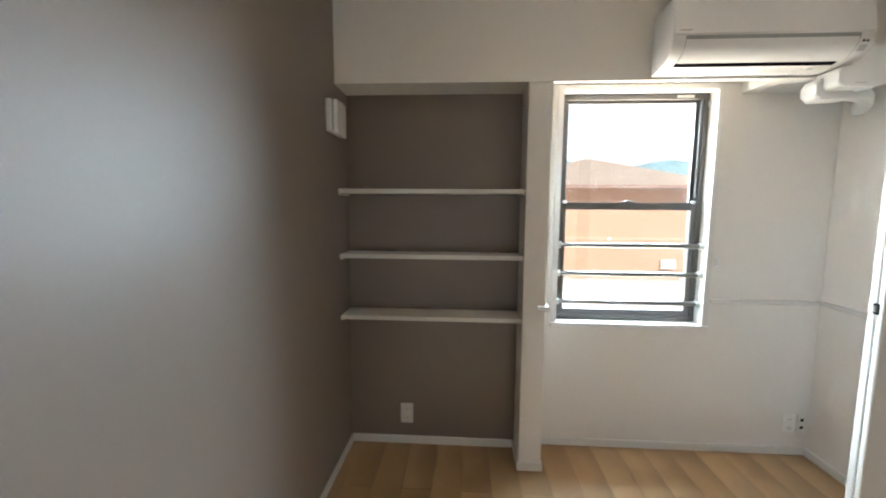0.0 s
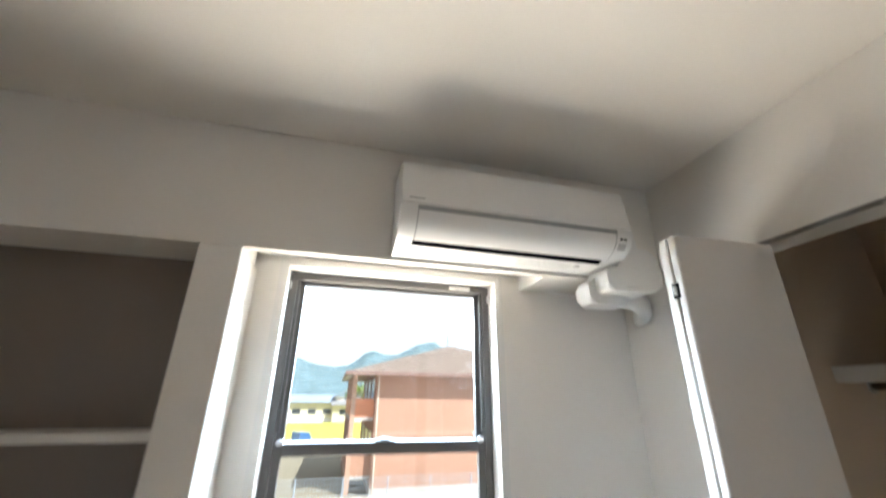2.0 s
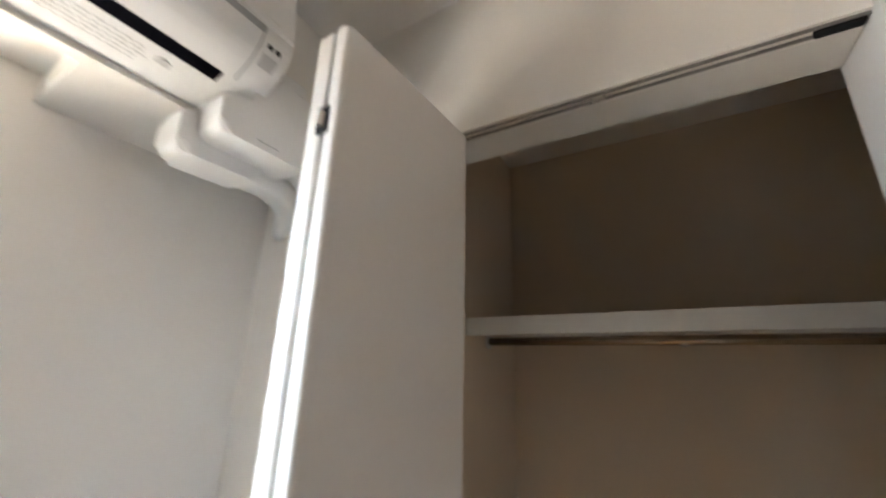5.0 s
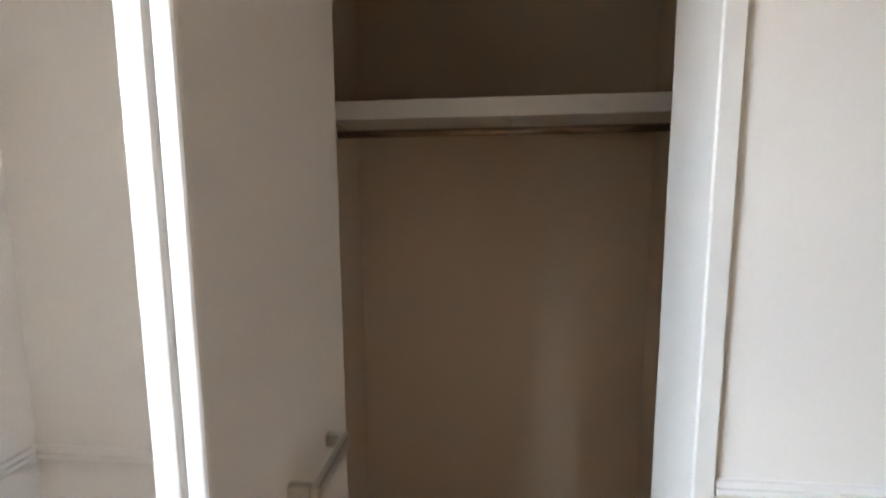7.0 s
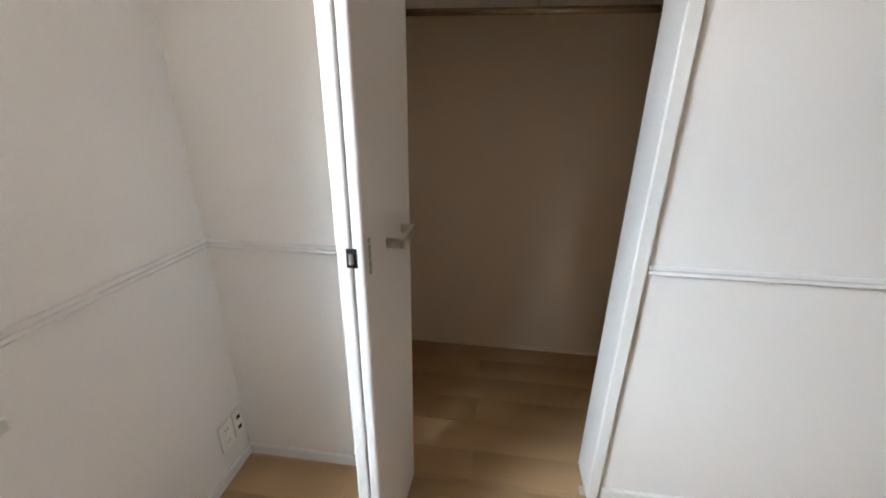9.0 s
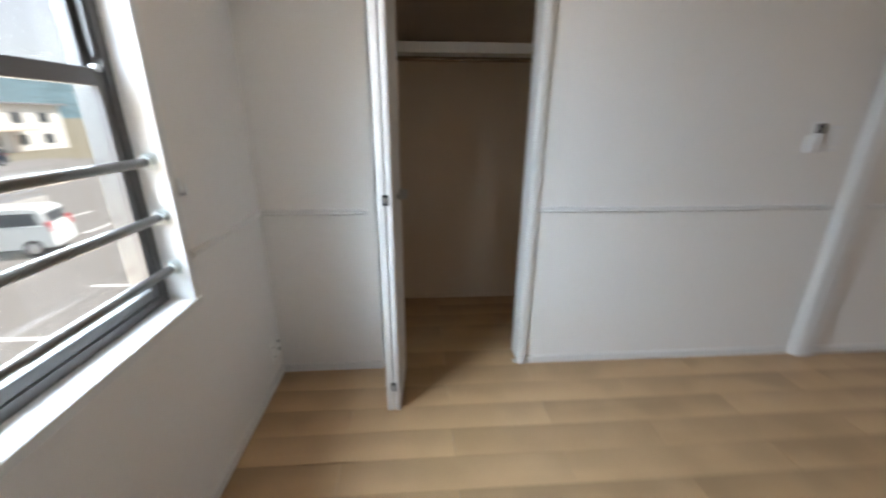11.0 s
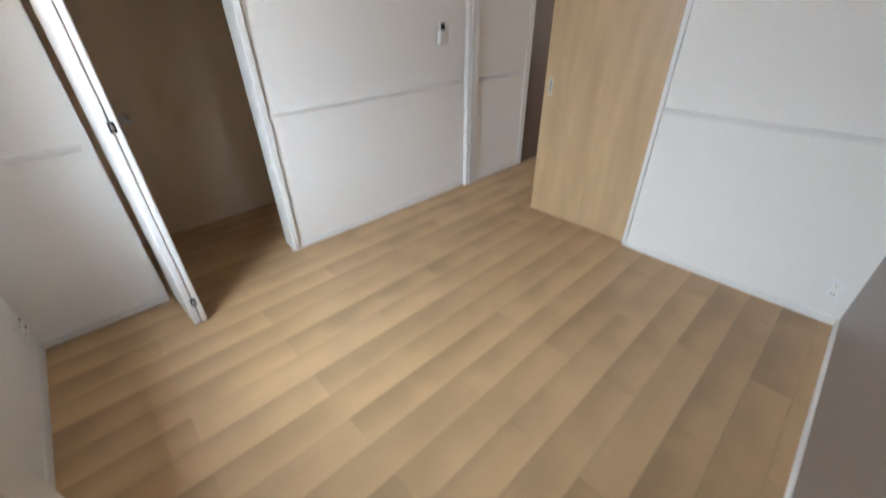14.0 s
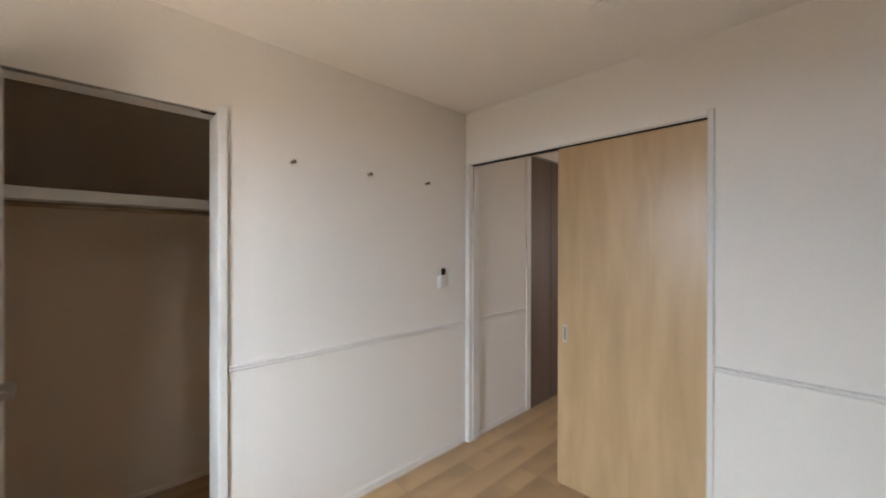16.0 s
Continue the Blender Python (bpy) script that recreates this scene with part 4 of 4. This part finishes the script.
# brick apartment house across the lot
EZ = 2.75
brick = thing("brick_apartment_house", (9, 26, G), "orange brick apartment house with a brown hipped roof", "apartment house")
part("wall", boxes(((3.5, 21, G), (14.9, 31, EZ - 0.1))), M_BRICK, brick)
part("foundation", boxes(((3.46, 20.96, G), (14.94, 31.04, G + 0.35))), M_CONC, brick)
part("string_course", boxes(((3.48, 20.975, -0.35), (14.92, 20.999, -0.2))), M_BRICK2, brick)
hip_roof(brick, 1.9, 15.8, 20.3, 31.7, EZ, 2.1, 5.0, M_ROOF, "y")
part("aerial", tube((8.85, 26, EZ + 1.9), (8.85, 26, EZ + 2.9), 0.025, 6), M_STEELGREY, brick)
part("pipe", tube((3.62, 20.93, G), (3.62, 20.93, EZ - 0.1), 0.05, 10), M_EAVE, brick, "beige downpipe")
for fl in (0, 1):
    z = 0.48 + (fl - 1) * 2.75
    part("balcony_floor", boxes(((2.25, 21.6, z - 0.15), (3.499, 30.5, z))), M_CONC, brick)
    part("balcony_parapet", boxes(((2.25, 21.6, z), (2.40, 30.5, z + 0.95)), ((2.40, 21.6, z), (3.499, 21.75, z + 0.95))), M_PANEL if fl else M_BRICK, brick)
    for x in np.arange(2.55, 3.45, 0.22):
        part("baluster", tube((x, 21.68, z + 0.95), (x, 21.68, z + 1.25), 0.02, 6), M_STEELGREY, brick)
    part("handrail", tube((2.30, 21.68, z + 1.25), (3.499, 21.68, z + 1.25), 0.03, 8), M_STEELGREY, brick)
    for y in (22.8, 25.3, 28.2):
        far_window(brick, 3.50, y, z + 0.1, 1.5, 1.9, "x")
for y in (21.68, 24.6, 27.5, 30.4):
    part("balcony_post", boxes(((2.26, y - 0.12, G), (2.5, y + 0.12, EZ - 0.12))), M_BRICK2, brick)
part("laundry_pole", tube((2.75, 21.9, 2.2), (2.75, 27, 2.2), 0.02, 8), M_STEELGREY, brick)
part("vent_cap", tube((9.0, 20.93, -0.3), (9.0, 20.999, -0.3), 0.09, 14), M_WHITEW, brick)
part("meter_box", boxes(((12.0, 20.85, -2.0), (12.8, 20.999, -1.5))), M_WHITEW, brick)

# tan brick house on the other side
tan = thing("tan_brick_house", (-8, 22, G), "tan brick house with pillars and a brown roof", "apartment house")
part("wall", boxes(((-14, 13.5, G), (-4.3, 30, 2.35))), M_BRICK2, tan)
hip_roof(tan, -14.8, -3.2, 12.6, 30.8, 2.45, 1.9, 6.0, M_ROOF, "y")
part("chimney", boxes(((-8.6, 22.2, 3.2), (-7.2, 24.6, 4.9))), M_EAVE, tan)
for y in np.arange(14.2, 30.1, 2.25):
    part("pillar", boxes(((-4.299, y - 0.3, G), (-3.75, y + 0.3, 2.33))), M_BRICK2, tan)
for y in np.arange(15.3, 29, 2.25):
    for z in (-2.2, 0.5):
        far_window(tan, -4.30, y, z, 1.1, 1.45, "x")

# the field and the houses behind it
solid("rice_field", boxes(((-70, 38, G - 0.02), (13.5, 72, G + 0.45))), M_FIELD, "ripe yellow-green rice field", "field", "stuff")
long_house = thing("cream_long_house", (-8, 80, G), "long cream house with a blue-grey roof", "house")
part("wall", boxes(((-22, 76, G), (1.2, 84, 0.55))), M_CREAM, long_house)
part("base_wall", boxes(((-22, 75.9, G), (1.2, 75.99, -2.2))), M_WHITEW, long_house)
part("roof", extrude_profile([(75.2, 0.5), (80, 1.7), (84.8, 0.5), (84.8, 0.35), (75.2, 0.35)], "x", -22.6, 1.8), M_BLUER, long_house)
for x in np.arange(-20.5, 1, 2.6):
    far_window(long_house, x, 76, -1.6, 1.5, 1.0, "y")
white_house = thing("white_gable_house", (3, 82, G), "white gabled house with a grey tiled roof", "house")
part("wall", boxes(((1.25, 74, G), (11, 84, 0.2))), M_CREAM, white_house)
part("upper_wall", boxes(((1.6, 76, 0.2), (6.0, 84, 1.4))), M_WHITEW, white_house)
part("roof", extrude_profile([(1.0, 1.3), (3.8, 2.5), (6.6, 1.3), (6.6, 1.15), (3.8, 2.3), (1.0, 1.15)], "y", 75.2, 84.5), M_GREYR, white_house)
part("lower_roof", extrude_profile([(73.2, 0.1), (76, 0.75), (76, 0.6), (73.2, -0.05)], "x", 0.9, 11.5), M_GREYR, white_house)
for x in (3.0, 5.2, 8.3):
    far_window(white_house, x, 74, -1.6, 1.3, 1.0, "y")
far_window(white_house, 3.8, 76, 0.8, 1.6, 0.5, "y")
yellow_house = thing("low_house", (-34, 90, G), "low pale house with a dark roof", "house")
part("wall", boxes(((-44, 88, G), (-24.5, 96, 0.4))), M_WHITEW, yellow_house)
part("roof", extrude_profile([(87.2, 0.4), (92, 2.0), (96.8, 0.4), (96.8, 0.2), (87.2, 0.2)], "x", -44.6, -24), M_GREYR, yellow_house)


def tree(x, y, h, r, label, seed):
    rnd = random.Random(seed)
    t = thing("tree", (x, y, G), label, "tree")
    tb = bmesh.new()
    add_tube(tb, (x, y, G), (x + 0.15, y, G + h * 0.55), 0.26, 10, 0.14)
    for k in range(7):
        an = k * 2.4 + rnd.random()
        add_tube(tb, (x + 0.12, y, G + h * (0.32 + 0.03 * k)), (x + math.cos(an) * r * 0.7, y + math.sin(an) * r * 0.7, G + h * (0.55 + 0.05 * k)), 0.08, 6, 0.025)
    part("trunk", tb, M_BARK, t)
    vs, fs = [], []
    for k in range(1400):
        an, el, rr = rnd.random() * 6.283, math.asin(rnd.uniform(-0.6, 1)), r * (0.45 + 0.6 * rnd.random() ** 0.5)
        lump = 1 + 0.28 * math.sin(3 * an + 5 * el + seed)
        c = Vector((x + math.cos(an) * math.cos(el) * rr * lump, y + math.sin(an) * math.cos(el) * rr * lump, G + h * 0.68 + math.sin(el) * rr * 0.85 * lump))
        q = Euler((rnd.random() * 6, rnd.random() * 6, rnd.random() * 6)).to_matrix()
        s = 0.16 + 0.14 * rnd.random()
        i = len(vs)
        vs += [tuple(c + q @ Vector(p)) for p in ((-s, 0, 0), (0, -s * 0.6, 0.04), (s, 0, 0), (0, s * 0.6, 0.04))]
        fs.append((i, i + 1, i + 2, i + 3))
    me = bpy.data.meshes.new("crown")
    me.from_pydata([tuple(Vector(v) - Vector((x, y, G))) for v in vs], [], fs)
    me.materials.append(M_LEAF)
    cr = new("crown", me)
    cr.parent = t
    return t


tree(6.3, 88, 6.6, 2.4, "yellow-green broadleaf tree behind the houses", 3)
tree(-27, 98, 5.5, 2.0, "small green tree among far houses", 5)

# hills
hill = bmesh.new()
NA, NR = 300, 14
grid = []
SUMMITS = ((-0.33, 0.06, 30), (-0.14, 0.065, 40), (0.080, 0.034, 46), (0.215, 0.085, 82), (0.45, 0.12, 60), (-0.6, 0.12, 40))
for i in range(NA + 1):
    az = -1.25 + 2.5 * i / NA
    row = []
    crest = 102 + 6 * noise.noise((az * 6.0 + 1.7, 0.3, 0)) + 5 * noise.noise((az * 17.0, 4.3, 0)) + 5 * noise.noise((az * 45.0, 9.1, 0)) + 3 * noise.noise((az * 110.0, 2.1, 0))
    crest += sum(h * math.exp(-((az - c) / w) ** 2) for c, w, h in SUMMITS)
    for j in range(NR + 1):
        d = 900 + 500 * j / NR
        f = j / NR
        hgt = crest * f ** 1.25 * (1 + 0.16 * noise.noise((az * 30, f * 4, 2.0)) * (1 - f))
        row.append(hill.verts.new((math.sin(az) * d, math.cos(az) * d, G - 1 + hgt)))
    row.append(hill.verts.new((math.sin(az) * 1900, math.cos(az) * 1900, G - 1)))
    grid.append(row)
for i in range(NA):
    for j in range(NR + 1):
        hill.faces.new((grid[i][j], grid[i + 1][j], grid[i + 1][j + 1], grid[i][j + 1]))
solid("hills", hill, M_HILL, "wooded hills on the horizon, tinted blue-green for haze", "hills", "structure", smooth=True)

# grey-white house seen past the parked cars
side = thing("pale_town_house", (44, 44, G), "pale two-storey town house beyond the parking lot", "house")
part("wall", boxes(((34, 50, G), (62, 60, 2.6))), M_WHITEW, side)
part("roof", boxes(((33.4, 49.3, 2.6), (62.6, 60.6, 2.85))), M_GREYR, side)
part("porch_roof", boxes(((34.0, 47.6, -0.55), (56, 49.99, -0.35))), M_EAVE, side)
for x in np.arange(35.5, 56, 4.2):
    part("porch_post", boxes(((x - 0.12, 47.8, G), (x + 0.12, 48.04, -0.55))), M_EAVE, side)
for x in np.arange(36.5, 60, 3.8):
    for z in (-2.4, 0.3):
        far_window(side, x, 50, z, 1.8, 1.4, "y")


def car(x, y, turn, paint, length, label, seed_name="car"):
    """A small hatchback, built along its own x with its front forward, then turned."""
    L = length
    c = thing(seed_name, (0, 0, 0), label, "car")
    low = rounded([(-L / 2, 0.28), (-L / 2, 0.92), (-L / 2 + 0.05, 1.0), (L / 2 - 0.75, 0.98), (L / 2 - 0.12, 0.80), (L / 2, 0.62), (L / 2, 0.28)], 0.12, 4)
    part("body", extrude_profile(low, "y", -0.72, 0.72, bevel=0.07, seg=3), paint, c)
    cab = rounded([(-L / 2 + 0.04, 0.96), (-L / 2 + 0.16, 1.50), (-L / 2 + 0.5, 1.56), (L / 2 - 1.45, 1.54), (L / 2 - 0.78, 0.97)], 0.1, 4)
    part("cabin", extrude_profile(cab, "y", -0.63, 0.63, bevel=0.08, seg=3), paint, c)
    for s in (-1, 1):
        g = rounded([(-L / 2 + 0.30, 1.02), (-L / 2 + 0.34, 1.42), (L / 2 - 1.50, 1.44), (L / 2 - 1.0, 1.02)], 0.05, 3)
        part("side_window", extrude_profile(g, "y", s * 0.625, s * 0.638), M_WINDK, c)
        part("pillar", boxes(((-0.42, s * 0.632, 1.0), (-0.34, s * 0.646, 1.46))), paint, c)
        part("headlight", boxes(((L / 2 - 0.22, s * 0.46, 0.62), (L / 2 - 0.03, s * 0.70, 0.76)), bevel=0.03, seg=2), M_LAMPL, c)
        part("tail_light", boxes(((-L / 2 - 0.02, s * 0.56, 0.78), (-L / 2 + 0.10, s * 0.715, 1.12)), bevel=0.02, seg=2), M_REDL, c)
        part("mirror", boxes(((L / 2 - 1.12, s * 0.70, 0.98), (L / 2 - 1.0, s * 0.86, 1.10)), bevel=0.03, seg=2), paint, c)
        for wx in (-L / 2 + 0.55, L / 2 - 0.58):
            w = part("wheel", tube((wx, s * 0.60, 0.28), (wx, s * 0.735, 0.28), 0.28, 24), M_TYRE, c)
            part("rim", tube((wx, s * 0.70, 0.28), (wx, s * 0.742, 0.28), 0.18, 18), M_RIM, w)
    part("rear_window", boxes(((-L / 2 + 0.05, -0.52, 1.05), (-L / 2 + 0.13, 0.52, 1.40)), bevel=0.02), M_WINDK, c)
    part("bumper", boxes(((-L / 2 - 0.04, -0.70, 0.26), (-L / 2 + 0.1, 0.70, 0.50)), bevel=0.04, seg=2), paint, c)
    part("number_plate", boxes(((-L / 2 - 0.05, -0.17, 0.60), (-L / 2 - 0.005, 0.17, 0.76))), M_PAINT, c)
    c.matrix_basis = pose(x, y, G, 0, 0, turn)
    return c


car(13.8, 13.3, 108, M_CARW, 3.4, "pearl white small hatchback parked in the lot")
car(32.0, 37.5, 150, M_CARD, 4.2, "dark blue hatchback parked by a house")
car(38.0, 38.5, 150, M_CARD, 4.0, "dark hatchback parked by a house")

truck = thing("small_truck", (0, 0, 0), "small blue pickup truck beside the field", "truck")
part("cab", extrude_profile(rounded([(0.5, 0.4), (0.5, 1.75), (1.35, 1.72), (1.7, 1.05), (1.7, 0.4)], 0.08, 3), "y", -0.7, 0.7, bevel=0.05), M_CARB, truck)
part("bed", boxes(((-1.6, -0.7, 0.55), (0.48, 0.7, 0.66)), ((-1.6, -0.7, 0.66), (-1.55, 0.7, 1.0)), ((-1.55, -0.7, 0.66), (0.48, -0.65, 1.0)), ((-1.55, 0.65, 0.66), (0.48, 0.7, 1.0))), M_CARB, truck)
part("windscreen", boxes(((1.42, -0.6, 1.12), (1.66, 0.6, 1.5)), bevel=0.05), M_WINDK, truck)
for wx in (-0.95, 1.05):
    for s in (-1, 1):
        part("wheel", tube((wx, s * 0.55, 0.27), (wx, s * 0.69, 0.27), 0.27, 20), M_TYRE, truck)
truck.matrix_basis = pose(-1.9, 36.5, G, 0, 0, 35)

# ---- floor boards ----
solid("floor_base", boxes(((-0.12, -5.2, -0.06), (3.53, 0.42, -0.021))), M_FLOORB, "floor base under the boards", "floor", "structure")
floor = tagged(new("floor"), "light oak plank floor", "floor", "", "structure")
PW, PL, PX = 0.147, 0.9, 0.65
plank_meshes = {}


def plank_mesh(w, l):
    key = (round(w, 3), round(l, 3))
    if key not in plank_meshes:
        bm = bmesh.new()
        g, b = 0.0003, 0.0007
        lo, hi = (-w / 2 + g, -l / 2 + g), (w / 2 - g, l / 2 - g)
        base = [bm.verts.new((x, y, -0.02)) for x, y in ((lo[0], lo[1]), (hi[0], lo[1]), (hi[0], hi[1]), (lo[0], hi[1]))]
        mid = [bm.verts.new((v.co.x, v.co.y, -b)) for v in base]
        top = [bm.verts.new((v.co.x - math.copysign(b, v.co.x), v.co.y - math.copysign(b, v.co.y), 0)) for v in base]
        bm.faces.new(top)
        for p, q in ((base, mid), (mid, top)):
            for i in range(4):
                bm.faces.new((p[i], p[(i + 1) % 4], q[(i + 1) % 4], q[i]))
        plank_meshes[key] = mesh_of("plank", bm, M_FLOOR)
    return plank_meshes[key]


def lay(x0, x1, y0, y1):
    k0, k1 = math.floor((x0 - PX) / PW), math.ceil((x1 - PX) / PW)
    for k in range(k0, k1):
        a0, a1 = max(x0, PX + k * PW), min(x1, PX + (k + 1) * PW)
        if a1 - a0 < 0.01:
            continue
        ph = -1.078 if k % 2 == 0 else -0.63
        n0, n1 = math.floor((y0 - ph) / PL), math.ceil((y1 - ph) / PL)
        for n in range(n0, n1):
            b0, b1 = max(y0, ph + n * PL), min(y1, ph + (n + 1) * PL)
            if b1 - b0 < 0.01:
                continue
            ob = new("plank", plank_mesh(a1 - a0, b1 - b0))
            ob.location = ((a0 + a1) / 2, (b0 + b1) / 2, 0)
            ob.parent = floor


lay(0.0, 2.58, -2.655, 0.24)
lay(2.58, 3.43, -1.32, -0.2)
lay(0.0, 2.57, -5.2, -2.655)
